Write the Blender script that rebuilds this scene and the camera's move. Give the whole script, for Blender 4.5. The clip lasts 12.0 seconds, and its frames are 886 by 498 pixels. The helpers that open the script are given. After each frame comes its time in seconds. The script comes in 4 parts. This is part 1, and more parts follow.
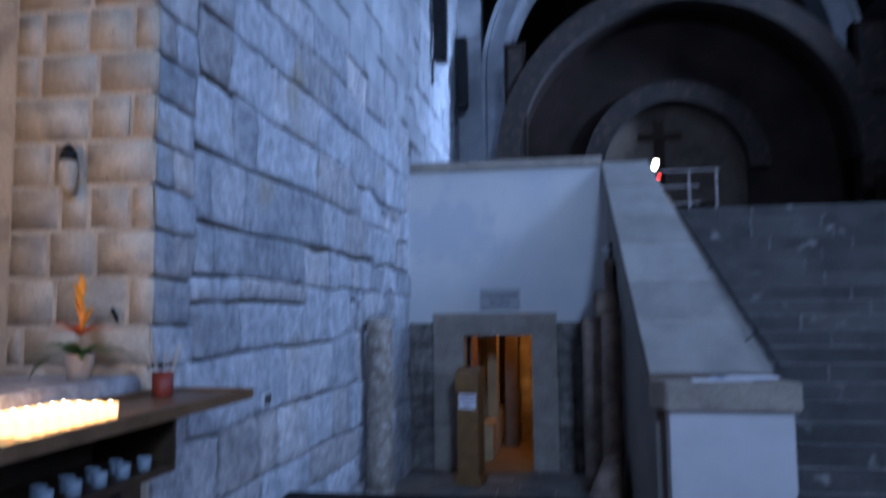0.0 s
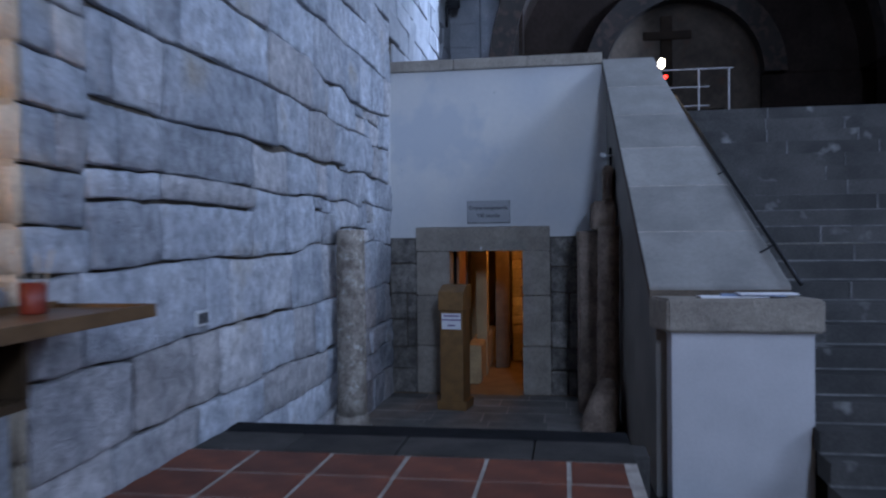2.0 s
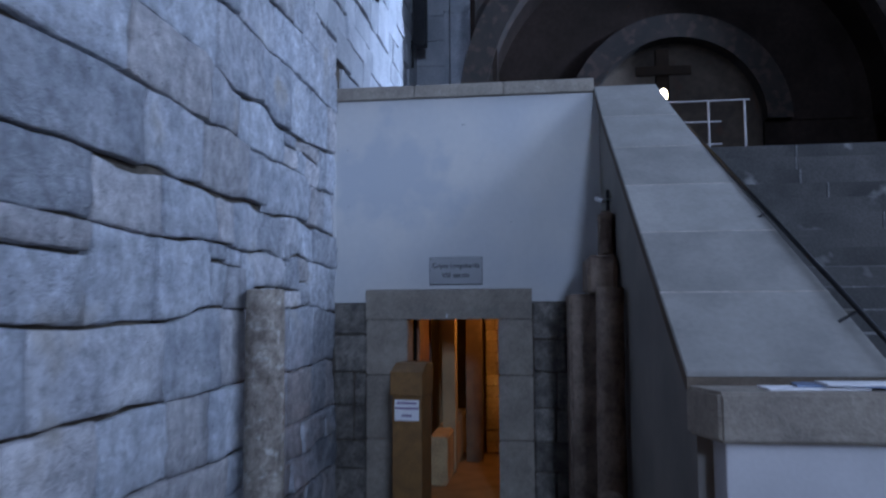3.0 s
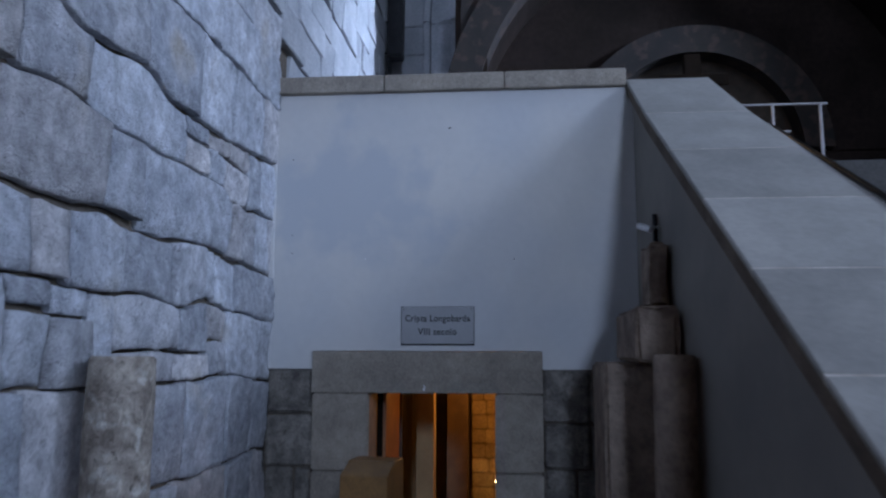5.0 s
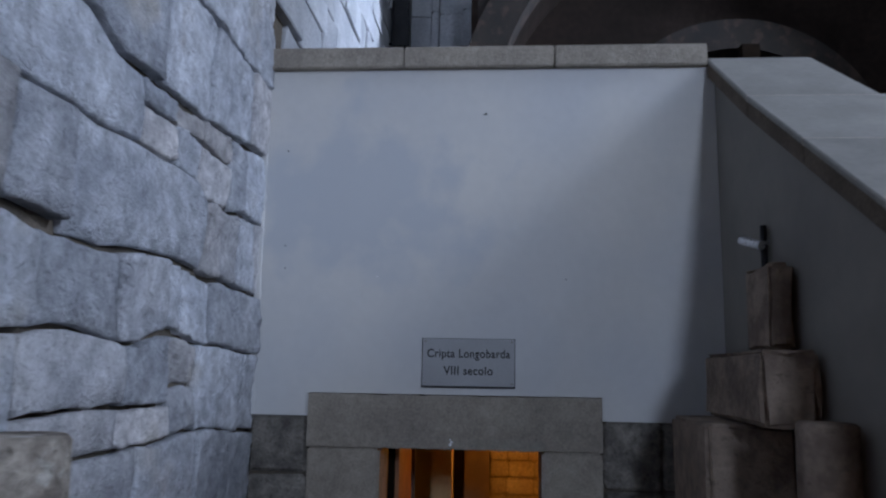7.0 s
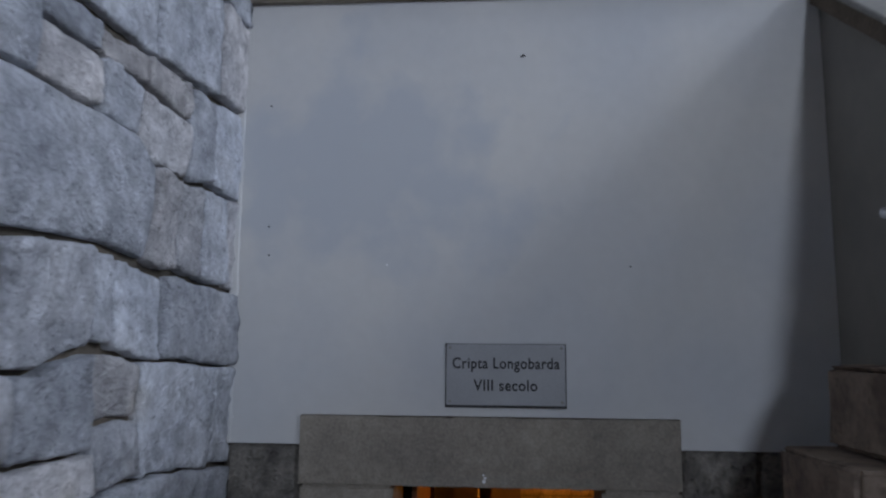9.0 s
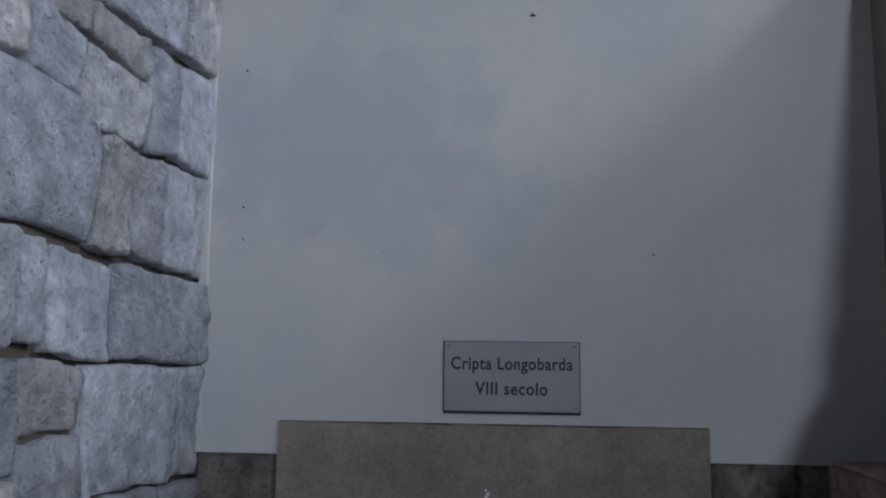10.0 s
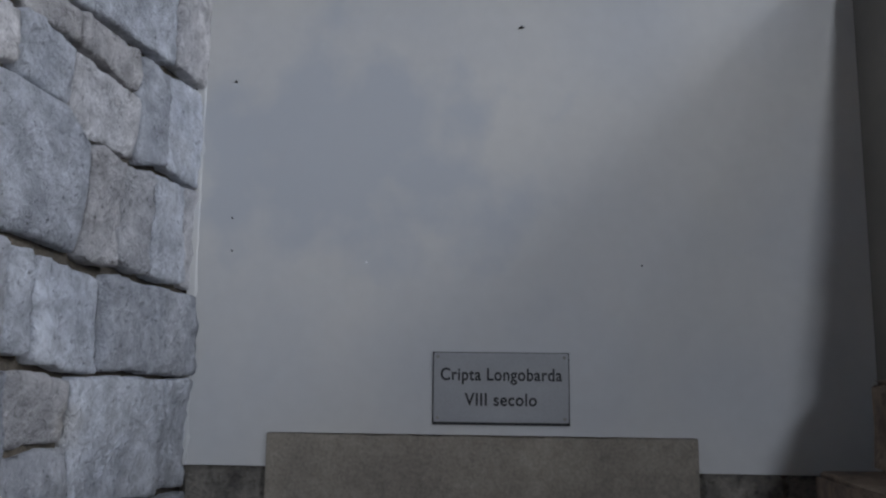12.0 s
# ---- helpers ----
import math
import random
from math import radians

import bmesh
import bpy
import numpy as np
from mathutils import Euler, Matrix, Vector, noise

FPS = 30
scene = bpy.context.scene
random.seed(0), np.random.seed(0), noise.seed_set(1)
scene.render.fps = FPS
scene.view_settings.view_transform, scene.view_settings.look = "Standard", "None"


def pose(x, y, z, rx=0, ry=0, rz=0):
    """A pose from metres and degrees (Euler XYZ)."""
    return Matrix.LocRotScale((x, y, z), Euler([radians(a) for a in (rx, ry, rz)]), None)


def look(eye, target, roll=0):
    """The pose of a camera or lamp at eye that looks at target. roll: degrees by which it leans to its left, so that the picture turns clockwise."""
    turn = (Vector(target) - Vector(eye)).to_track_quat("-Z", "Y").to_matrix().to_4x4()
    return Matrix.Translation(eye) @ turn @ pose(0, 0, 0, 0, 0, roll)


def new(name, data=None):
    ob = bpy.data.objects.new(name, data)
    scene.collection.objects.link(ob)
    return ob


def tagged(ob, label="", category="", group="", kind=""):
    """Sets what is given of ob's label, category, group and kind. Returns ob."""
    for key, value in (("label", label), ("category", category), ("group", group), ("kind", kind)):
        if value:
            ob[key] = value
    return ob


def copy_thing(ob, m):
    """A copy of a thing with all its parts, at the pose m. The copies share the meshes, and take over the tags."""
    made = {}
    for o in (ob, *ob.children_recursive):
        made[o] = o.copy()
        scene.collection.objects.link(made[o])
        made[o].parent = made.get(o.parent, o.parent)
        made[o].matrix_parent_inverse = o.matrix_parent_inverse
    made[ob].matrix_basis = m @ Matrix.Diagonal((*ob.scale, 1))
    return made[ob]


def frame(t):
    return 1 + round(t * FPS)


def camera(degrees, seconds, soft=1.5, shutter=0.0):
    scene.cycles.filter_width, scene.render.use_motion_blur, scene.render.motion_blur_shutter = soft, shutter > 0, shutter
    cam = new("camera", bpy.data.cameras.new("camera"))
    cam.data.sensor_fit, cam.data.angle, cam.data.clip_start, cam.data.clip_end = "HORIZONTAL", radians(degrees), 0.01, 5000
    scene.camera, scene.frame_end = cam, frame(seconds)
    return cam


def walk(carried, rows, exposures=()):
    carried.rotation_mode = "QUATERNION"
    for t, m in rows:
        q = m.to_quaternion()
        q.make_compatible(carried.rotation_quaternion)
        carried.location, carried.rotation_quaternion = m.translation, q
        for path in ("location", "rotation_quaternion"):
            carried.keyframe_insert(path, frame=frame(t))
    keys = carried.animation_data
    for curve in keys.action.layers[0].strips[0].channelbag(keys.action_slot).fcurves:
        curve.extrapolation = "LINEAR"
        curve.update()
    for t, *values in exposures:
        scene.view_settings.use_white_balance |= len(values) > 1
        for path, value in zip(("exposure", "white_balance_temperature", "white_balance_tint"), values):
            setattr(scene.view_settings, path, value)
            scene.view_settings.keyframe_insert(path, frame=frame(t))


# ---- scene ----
cam = camera(60.0, 12.0, soft=2.2, shutter=0.8)
PATH = [
    (0, (2.317, -11.522, 1.458), (2.011, -9.553, 1.633), -0.6),
    (0.1, (2.322, -11.443, 1.449), (1.995, -9.475, 1.572), -0.7),
    (0.2, (2.327, -11.365, 1.441), (1.986, -9.398, 1.53), -0.8),
    (0.3, (2.331, -11.286, 1.432), (1.982, -9.319, 1.503), -0.9),
    (0.5, (2.341, -11.129, 1.415), (1.974, -9.163, 1.441), -1.0),
    (0.8, (2.349, -10.976, 1.388), (1.955, -9.015, 1.372), -0.3),
    (1, (2.369, -10.921, 1.394), (2.004, -8.954, 1.382), -0.6),
    (1.5, (2.288, -10.924, 1.399), (1.999, -8.945, 1.37), -0.7),
    (2, (2.401, -10.549, 1.346), (2.09, -8.573, 1.318), -0.6),
    (2.5, (2.346, -9.249, 1.327), (2.07, -7.269, 1.386), 0.2),
    (3, (2.283, -8.487, 1.296), (2.039, -6.508, 1.448), -0.4),
    (5, (1.977, -6.187, 1.438), (1.8, -4.216, 1.721), 0.2),
    (5.5, (1.752, -5.819, 1.548), (1.626, -3.846, 1.841), -0.6),
    (6, (1.661, -5.565, 1.595), (1.447, -3.6, 1.887), -0.6),
    (6.5, (1.574, -5.271, 1.64), (1.327, -3.31, 1.94), 0.2),
    (7, (1.559, -4.929, 1.641), (1.418, -2.96, 1.958), 1.0),
    (9, (1.366, -3.848, 1.795), (1.212, -1.876, 2.07), 0.5),
    (9.5, (1.384, -3.529, 1.822), (1.215, -1.557, 2.088), 0.5),
    (10, (1.302, -3.396, 1.847), (1.17, -1.418, 2.089), 0.7),
    (10.5, (1.289, -3.386, 1.841), (1.173, -1.407, 2.077), 0.9),
    (11, (1.286, -3.387, 1.849), (1.177, -1.406, 2.075), 1.0),
    (11.5, (1.294, -3.395, 1.853), (1.187, -1.419, 2.116), 1.2),
    (12, (1.291, -3.4, 1.849), (1.193, -1.424, 2.118), 0.6),
]
EXPO = [(0, 0.07, 5850, 9), (0.6, 0.02, 6100, 9), (1.0, 0.03, 6450, 9), (1.5, 0.05, 6650, 9), (2.0, 0.03, 6900, 9), (2.5, 0.0, 6650, 9), (3, 0.05, 6750, 9), (5, 0.07, 7400, 9), (7, 0.1, 8500, 9), (9, 0.02, 9600, 9), (9.6, 0.02, 9750, 9), (12, 0.12, 10900, 9)]
walk(cam, [(t, look(eye, target, roll)) for t, eye, target, roll in PATH], EXPO)

# ---- levels and lines of the plan (metres) ----
LOW = -0.82          # landing before the crypt door
TOP = 2.98           # floor of the raised choir
WALL_END = -7.46     # corner where the ashlar wall stops at the side chapel
PX0, PX1 = 2.93, 3.10        # inner face of the stair parapet at its top and foot
PY1 = -4.00                  # where the sloping coping meets the pier
PZ0, PZ1 = 3.68, 0.93       # coping height at top and foot
PW0, PW1 = 0.67, 1.12        # coping width at top and foot
PIER_Y = -4.3


# ---- light ----
world = bpy.data.worlds.new("world")
scene.world = world
world.use_nodes = True
wn = world.node_tree.nodes
sky = wn.new("ShaderNodeTexSky")
sky.sky_type, sky.sun_disc = 'NISHITA', False
sky.sun_elevation, sky.sun_rotation = radians(35), radians(200)
world.node_tree.links.new(sky.outputs[0], wn["Background"].inputs[0])
wn["Background"].inputs[1].default_value = 0.1


def area(name, at, to, w, h, power, colour, spread=180):
    d = bpy.data.lights.new(name, 'AREA')
    d.shape, d.size, d.size_y, d.energy, d.color, d.spread = 'RECTANGLE', w, h, power, colour, radians(spread)
    ob = new(name, d)
    ob.matrix_world = look(at, to)
    return ob


def bulb(name, at, power, colour, radius=0.04):
    d = bpy.data.lights.new(name, 'POINT')
    d.energy, d.color, d.shadow_soft_size = power, colour, radius
    ob = new(name, d)
    ob.location = at
    return ob


SKY_BLUE = (0.43, 0.60, 1.0)
area("daylight_west_window", (6.0, -21.8, 7.0), (2.6, 0, 2.4), 1.8, 2.8, 590, SKY_BLUE, 110)
area("daylight_south_window", (11.7, -8.5, 5.2), (0.0, -1.5, 2.4), 2.0, 3.0, 205, SKY_BLUE, 110)
area("daylight_south_window_far", (11.7, -13.0, 8.2), (0.0, -6.5, 1.6), 2.0, 3.0, 150, SKY_BLUE, 110)
area("daylight_transept_window", (11.7, -1.5, 7.8), (0.0, -1.6, 4.4), 2.0, 3.2, 235, SKY_BLUE, 80)
# fill lamp added to brighten the pilaster and far choir wall, no known window
area("choir_wall_fill", (11.7, 1.0, 8.3), (0.0, 4.6, 5.6), 1.2, 2.0, 150, SKY_BLUE, 40)
bulb("crypt_lamp", (1.95, 1.6, 1.25), 14, (1.0, 0.51, 0.165), 0.12)
bulb("chapel_lamp", (-0.75, -9.0, 2.7), 27, (1.0, 0.62, 0.31), 0.15)
bulb("choir_lamp_glow", (3.80, 0.66, 3.98), 3, (1.0, 0.66, 0.36), 0.06)
bulb("candle_glow", (0.25, -8.75, 1.25), 4.0, (1.0, 0.55, 0.2), 0.08)


# ---- materials ----
def material(name, tone, tone2=None, rough=0.85, scale=3.0, grain=60.0, bump=0.25, spots=0.25, metal=0.0, islands=0.0, per_object=0.0, depth=0.01, stain=None, tint=None, pits=None, spec=0.5, crag=None):
    """Two-scale mottled surface: large patches between tone and tone2, fine grain, relief."""
    m = bpy.data.materials.new(name)
    m.use_nodes = True
    nt = m.node_tree
    n, l = nt.nodes, nt.links
    b = n["Principled BSDF"]
    b.inputs["Metallic"].default_value = metal
    tone2 = tone2 or tuple(c * 0.8 for c in tone)
    co = n.new("ShaderNodeTexCoord")
    big = n.new("ShaderNodeTexNoise")
    big.inputs["Scale"].default_value, big.inputs["Detail"].default_value = scale, 5
    fine = n.new("ShaderNodeTexNoise")
    fine.inputs["Scale"].default_value, fine.inputs["Detail"].default_value = grain, 6
    l.new(co.outputs["Object"], big.inputs["Vector"])
    l.new(co.outputs["Object"], fine.inputs["Vector"])
    ramp = n.new("ShaderNodeValToRGB")
    ramp.color_ramp.elements[0].position, ramp.color_ramp.elements[1].position = 0.36, 0.64
    ramp.color_ramp.elements[0].color, ramp.color_ramp.elements[1].color = (*tone2, 1), (*tone, 1)
    l.new(big.outputs["Fac"], ramp.inputs[0])
    col = ramp.outputs[0]
    fr = n.new("ShaderNodeMapRange")
    fr.inputs[1].default_value, fr.inputs[2].default_value = 0.3, 0.7
    fr.inputs[3].default_value, fr.inputs[4].default_value = 1 - spots, 1 + spots * 0.6
    l.new(fine.outputs["Fac"], fr.inputs[0])
    mul = n.new("ShaderNodeVectorMath")
    mul.operation = 'SCALE'
    l.new(col, mul.inputs[0])
    l.new(fr.outputs[0], mul.inputs["Scale"])
    col = mul.outputs[0]
    for source, amount in (("Random Per Island", islands), ("Random", per_object)):
        if amount:
            g = n.new("ShaderNodeNewGeometry" if source != "Random" else "ShaderNodeObjectInfo")
            r = n.new("ShaderNodeMapRange")
            r.inputs[3].default_value, r.inputs[4].default_value = 1 - amount, 1 + amount
            l.new(g.outputs[source], r.inputs[0])
            v = n.new("ShaderNodeVectorMath")
            v.operation = 'SCALE'
            l.new(col, v.inputs[0])
            l.new(r.outputs[0], v.inputs["Scale"])
            col = v.outputs[0]
    if tint:
        info = n.new("ShaderNodeObjectInfo")
        tr = n.new("ShaderNodeMapRange")
        tr.inputs[1].default_value, tr.inputs[2].default_value, tr.inputs[4].default_value = 0.45, 1.0, 0.75
        wob = n.new("ShaderNodeMath")
        wob.operation = 'FRACT'
        mulr = n.new("ShaderNodeMath")
        mulr.operation = 'MULTIPLY'
        mulr.inputs[1].default_value = 7.31
        l.new(info.outputs["Random"], mulr.inputs[0])
        l.new(mulr.outputs[0], wob.inputs[0])
        l.new(wob.outputs[0], tr.inputs[0])
        mott = n.new("ShaderNodeTexNoise")
        mott.inputs["Scale"].default_value, mott.inputs["Detail"].default_value = 9.0, 8
        l.new(co.outputs["Object"], mott.inputs["Vector"])
        mr = n.new("ShaderNodeMapRange")
        mr.inputs[1].default_value, mr.inputs[2].default_value = 0.32, 0.68
        mr.inputs[3].default_value, mr.inputs[4].default_value = 0.78, 1.22
        l.new(mott.outputs["Fac"], mr.inputs[0])
        mm = n.new("ShaderNodeVectorMath")
        mm.operation = 'SCALE'
        l.new(col, mm.inputs[0])
        l.new(mr.outputs[0], mm.inputs["Scale"])
        tm = n.new("ShaderNodeMix")
        tm.data_type = 'RGBA'
        l.new(tr.outputs[0], tm.inputs["Factor"])
        l.new(mm.outputs[0], tm.inputs["A"])
        tint_mul = n.new("ShaderNodeVectorMath")
        tint_mul.operation = 'MULTIPLY'
        tint_mul.inputs[1].default_value = tint
        l.new(mm.outputs[0], tint_mul.inputs[0])
        l.new(tint_mul.outputs[0], tm.inputs["B"])
        col = tm.outputs["Result"]
    if stain:
        sn = n.new("ShaderNodeTexNoise")
        sn.inputs["Scale"].default_value, sn.inputs["Detail"].default_value = stain[0], 3
        l.new(co.outputs["Object"], sn.inputs["Vector"])
        sr = n.new("ShaderNodeMapRange")
        sr.inputs[1].default_value, sr.inputs[2].default_value = stain[1], stain[1] + 0.12
        l.new(sn.outputs["Fac"], sr.inputs[0])
        mix = n.new("ShaderNodeMix")
        mix.data_type = 'RGBA'
        l.new(sr.outputs[0], mix.inputs["Factor"])
        l.new(col, mix.inputs["A"])
        mix.inputs["B"].default_value = (*stain[2], 1)
        col = mix.outputs["Result"]
    pit_fac = None
    if pits:
        pn = n.new("ShaderNodeTexNoise")
        pn.inputs["Scale"].default_value, pn.inputs["Detail"].default_value, pn.inputs["Roughness"].default_value = pits[0], 6, 0.7
        l.new(co.outputs["Object"], pn.inputs["Vector"])
        pr = n.new("ShaderNodeMapRange")
        pr.inputs[1].default_value, pr.inputs[2].default_value = pits[1], pits[1] + 0.10
        l.new(pn.outputs["Fac"], pr.inputs[0])
        pit_fac = pr.outputs[0]
        dark = n.new("ShaderNodeMapRange")
        dark.inputs[3].default_value, dark.inputs[4].default_value = 1.0, pits[2]
        l.new(pit_fac, dark.inputs[0])
        pm = n.new("ShaderNodeVectorMath")
        pm.operation = 'SCALE'
        l.new(col, pm.inputs[0])
        l.new(dark.outputs[0], pm.inputs["Scale"])
        col = pm.outputs[0]
    crag_fac = None
    if crag:
        cn = n.new("ShaderNodeTexNoise")
        cn.inputs["Scale"].default_value, cn.inputs["Detail"].default_value, cn.inputs["Roughness"].default_value = crag[0], 9, 0.68
        cn.inputs["Distortion"].default_value = 0.6
        l.new(co.outputs["Object"], cn.inputs["Vector"])
        crag_fac = cn.outputs["Fac"]
        cr = n.new("ShaderNodeMapRange")
        cr.inputs[1].default_value, cr.inputs[2].default_value = 0.33, 0.60
        cr.inputs[3].default_value, cr.inputs[4].default_value = crag[1], 1.08
        l.new(crag_fac, cr.inputs[0])
        cm = n.new("ShaderNodeVectorMath")
        cm.operation = 'SCALE'
        l.new(col, cm.inputs[0])
        l.new(cr.outputs[0], cm.inputs["Scale"])
        col = cm.outputs[0]
    b.inputs["Specular IOR Level"].default_value = spec
    l.new(col, b.inputs["Base Color"])
    rr = n.new("ShaderNodeMapRange")
    rr.inputs[3].default_value, rr.inputs[4].default_value = max(rough - 0.12, 0.03), min(rough + 0.1, 1)
    l.new(fine.outputs["Fac"], rr.inputs[0])
    l.new(rr.outputs[0], b.inputs["Roughness"])
    if bump:
        add = n.new("ShaderNodeMath")
        add.operation = 'ADD'
        l.new(fine.outputs["Fac"], add.inputs[0])
        l.new(big.outputs["Fac"], add.inputs[1])
        bp = n.new("ShaderNodeBump")
        bp.inputs["Strength"].default_value, bp.inputs["Distance"].default_value = bump, depth
        height = add.outputs[0]
        if pit_fac:
            sub = n.new("ShaderNodeMath")
            sub.operation = 'SUBTRACT'
            l.new(height, sub.inputs[0])
            l.new(pit_fac, sub.inputs[1])
            height = sub.outputs[0]
        if crag_fac:
            ca = n.new("ShaderNodeMath")
            ca.operation = 'MULTIPLY_ADD'
            ca.inputs[1].default_value = crag[2]
            l.new(crag_fac, ca.inputs[0])
            l.new(height, ca.inputs[2])
            height = ca.outputs[0]
        l.new(height, bp.inputs["Height"])
        l.new(bp.outputs[0], b.inputs["Normal"])
    return m


def glow(name, colour, strength):
    m = bpy.data.materials.new(name)
    m.use_nodes = True
    b = m.node_tree.nodes["Principled BSDF"]
    b.inputs["Base Color"].default_value = (*colour, 1)
    b.inputs["Emission Color"].default_value = (*colour, 1)
    b.inputs["Emission Strength"].default_value = strength
    return m


def glass(name, colour, rough=0.05):
    m = bpy.data.materials.new(name)
    m.use_nodes = True
    b = m.node_tree.nodes["Principled BSDF"]
    b.inputs["Base Color"].default_value = (*colour, 1)
    b.inputs["Transmission Weight"].default_value = 1.0
    b.inputs["Roughness"].default_value = rough
    b.inputs["IOR"].default_value = 1.45
    return m


ASHLAR = material("ashlar", (0.54, 0.555, 0.59), (0.39, 0.41, 0.45), 0.92, 2.6, 60, 0.8, 0.12, per_object=0.22, depth=0.02, stain=(1.3, 0.62, (0.42, 0.375, 0.32)), tint=(1.10, 0.97, 0.86), pits=(48, 0.60, 0.48), spec=0.15, crag=(20.0, 0.78, 1.8))
ASHLAR_FAR = material("ashlar_far", (0.49, 0.50, 0.52), (0.37, 0.385, 0.41), 0.9, 2.2, 30, 0.5, 0.16, islands=0.16, depth=0.03)
MORTAR = material("mortar", (0.14, 0.11, 0.085), (0.08, 0.066, 0.052), 0.95, 5, 70, 0.5, 0.3)
SANDSTONE = material("warm_sandstone", (0.52, 0.44, 0.34), (0.38, 0.32, 0.25), 0.9, 4, 40, 0.5, 0.14, per_object=0.06, depth=0.016, stain=(2.3, 0.58, (0.25, 0.21, 0.17)), pits=(30, 0.60, 0.6))
PLASTER = material("plaster", (0.60, 0.58, 0.55), (0.51, 0.515, 0.52), 0.92, 0.9, 14, 0.035, 0.03, depth=0.01)
def damp_patch(m, centre, size, colour):
    """An irregular damp stain at a place on the wall."""
    nt = m.node_tree
    n, l = nt.nodes, nt.links
    b = n["Principled BSDF"]
    base = b.inputs["Base Color"].links[0].from_socket
    co = n.new("ShaderNodeTexCoord")
    mp = n.new("ShaderNodeMapping")
    mp.vector_type = 'TEXTURE'
    mp.inputs["Location"].default_value, mp.inputs["Scale"].default_value = centre, size
    l.new(co.outputs["Object"], mp.inputs["Vector"])
    ln = n.new("ShaderNodeVectorMath")
    ln.operation = 'LENGTH'
    l.new(mp.outputs[0], ln.inputs[0])
    nz = n.new("ShaderNodeTexNoise")
    nz.inputs["Scale"].default_value, nz.inputs["Detail"].default_value = 2.6, 4
    l.new(co.outputs["Object"], nz.inputs["Vector"])
    ma = n.new("ShaderNodeMath")
    ma.operation = 'MULTIPLY_ADD'
    ma.inputs[1].default_value = 2.6
    l.new(nz.outputs["Fac"], ma.inputs[0])
    l.new(ln.outputs["Value"], ma.inputs[2])
    rg = n.new("ShaderNodeMapRange")
    rg.inputs[1].default_value, rg.inputs[2].default_value = 2.35, 1.85
    rg.inputs[3].default_value, rg.inputs[4].default_value = 0.0, 0.75
    l.new(ma.outputs[0], rg.inputs[0])
    mx = n.new("ShaderNodeMix")
    mx.data_type = 'RGBA'
    l.new(rg.outputs[0], mx.inputs["Factor"])
    l.new(base, mx.inputs["A"])
    mx.inputs["B"].default_value = (*colour, 1)
    l.new(mx.outputs["Result"], b.inputs["Base Color"])


damp_patch(PLASTER, (0.70, 0.0, 2.75), (0.75, 1.0, 0.62), (0.44, 0.465, 0.495))
PLASTER_PIER = material("pier_plaster", (0.53, 0.515, 0.52), (0.46, 0.45, 0.455), 0.9, 2, 40, 0.12, 0.05)
GREY_STONE = material("grey_stone", (0.29, 0.275, 0.255), (0.225, 0.215, 0.20), 0.85, 2.4, 26, 0.3, 0.10, per_object=0.12, pits=(26, 0.64, 0.7))
LINTEL_STONE = material("lintel_stone", (0.345, 0.30, 0.25), (0.265, 0.23, 0.195), 0.92, 3.5, 70, 0.55, 0.16, per_object=0.06, depth=0.012, stain=(4.5, 0.66, (0.23, 0.20, 0.17)), pits=(44, 0.62, 0.72), spec=0.2, crag=(18.0, 0.83, 1.0))
# coping edge: dirt and the overhang's shade both darken this brown
EDGE_SHADED = material("edge_stone_shaded", (0.15, 0.118, 0.092), (0.10, 0.08, 0.063), 0.92, 4, 50, 0.4, 0.2, pits=(30, 0.62, 0.7), spec=0.15)
RUBBLE = material("rubble", (0.27, 0.245, 0.215), (0.15, 0.136, 0.122), 0.95, 7, 50, 0.8, 0.2, per_object=0.28, depth=0.025, pits=(30, 0.58, 0.62), spec=0.2, crag=(16.0, 0.68, 1.6))
STEP_STONE = material("step_stone", (0.080, 0.076, 0.072), (0.05, 0.048, 0.046), 0.75, 2.4, 50, 0.3, 0.25, per_object=0.2, stain=(2.7, 0.655, (0.27, 0.265, 0.255)), spec=0.3)
PAVING = material("paving", (0.075, 0.068, 0.062), (0.045, 0.042, 0.039), 0.85, 3, 40, 0.3, 0.25, per_object=0.15, spec=0.15)
FLAG = material("worn_flag", (0.25, 0.235, 0.215), (0.165, 0.155, 0.145), 0.75, 4, 40, 0.3, 0.22, per_object=0.18, spec=0.3)
TERRACOTTA = material("terracotta", (0.215, 0.062, 0.032), (0.13, 0.039, 0.023), 0.65, 4, 50, 0.2, 0.2, per_object=0.16)
STAIR_MORTAR = material("stair_mortar", (0.20, 0.195, 0.19), (0.09, 0.09, 0.09), 0.9, 5, 50, 0.2, 0.35)
# parapet body, darker than its pier: inner-face shade is in the colour
PARAPET_SHADED = material("parapet_plaster_shaded", (0.22, 0.20, 0.178), (0.165, 0.152, 0.138), 0.92, 1.2, 14, 0.05, 0.05)
WARM_MORTAR = material("warm_mortar", (0.52, 0.445, 0.345), (0.40, 0.34, 0.265), 0.92, 5, 50, 0.4, 0.2)
GROUT = material("grout", (0.46, 0.41, 0.365), (0.31, 0.27, 0.235), 0.9, 8, 60, 0.2, 0.2)
RUBBER = material("dark_strip", (0.018, 0.018, 0.02), (0.012, 0.012, 0.013), 0.95, 6, 90, 0.2, 0.3, spec=0.08)
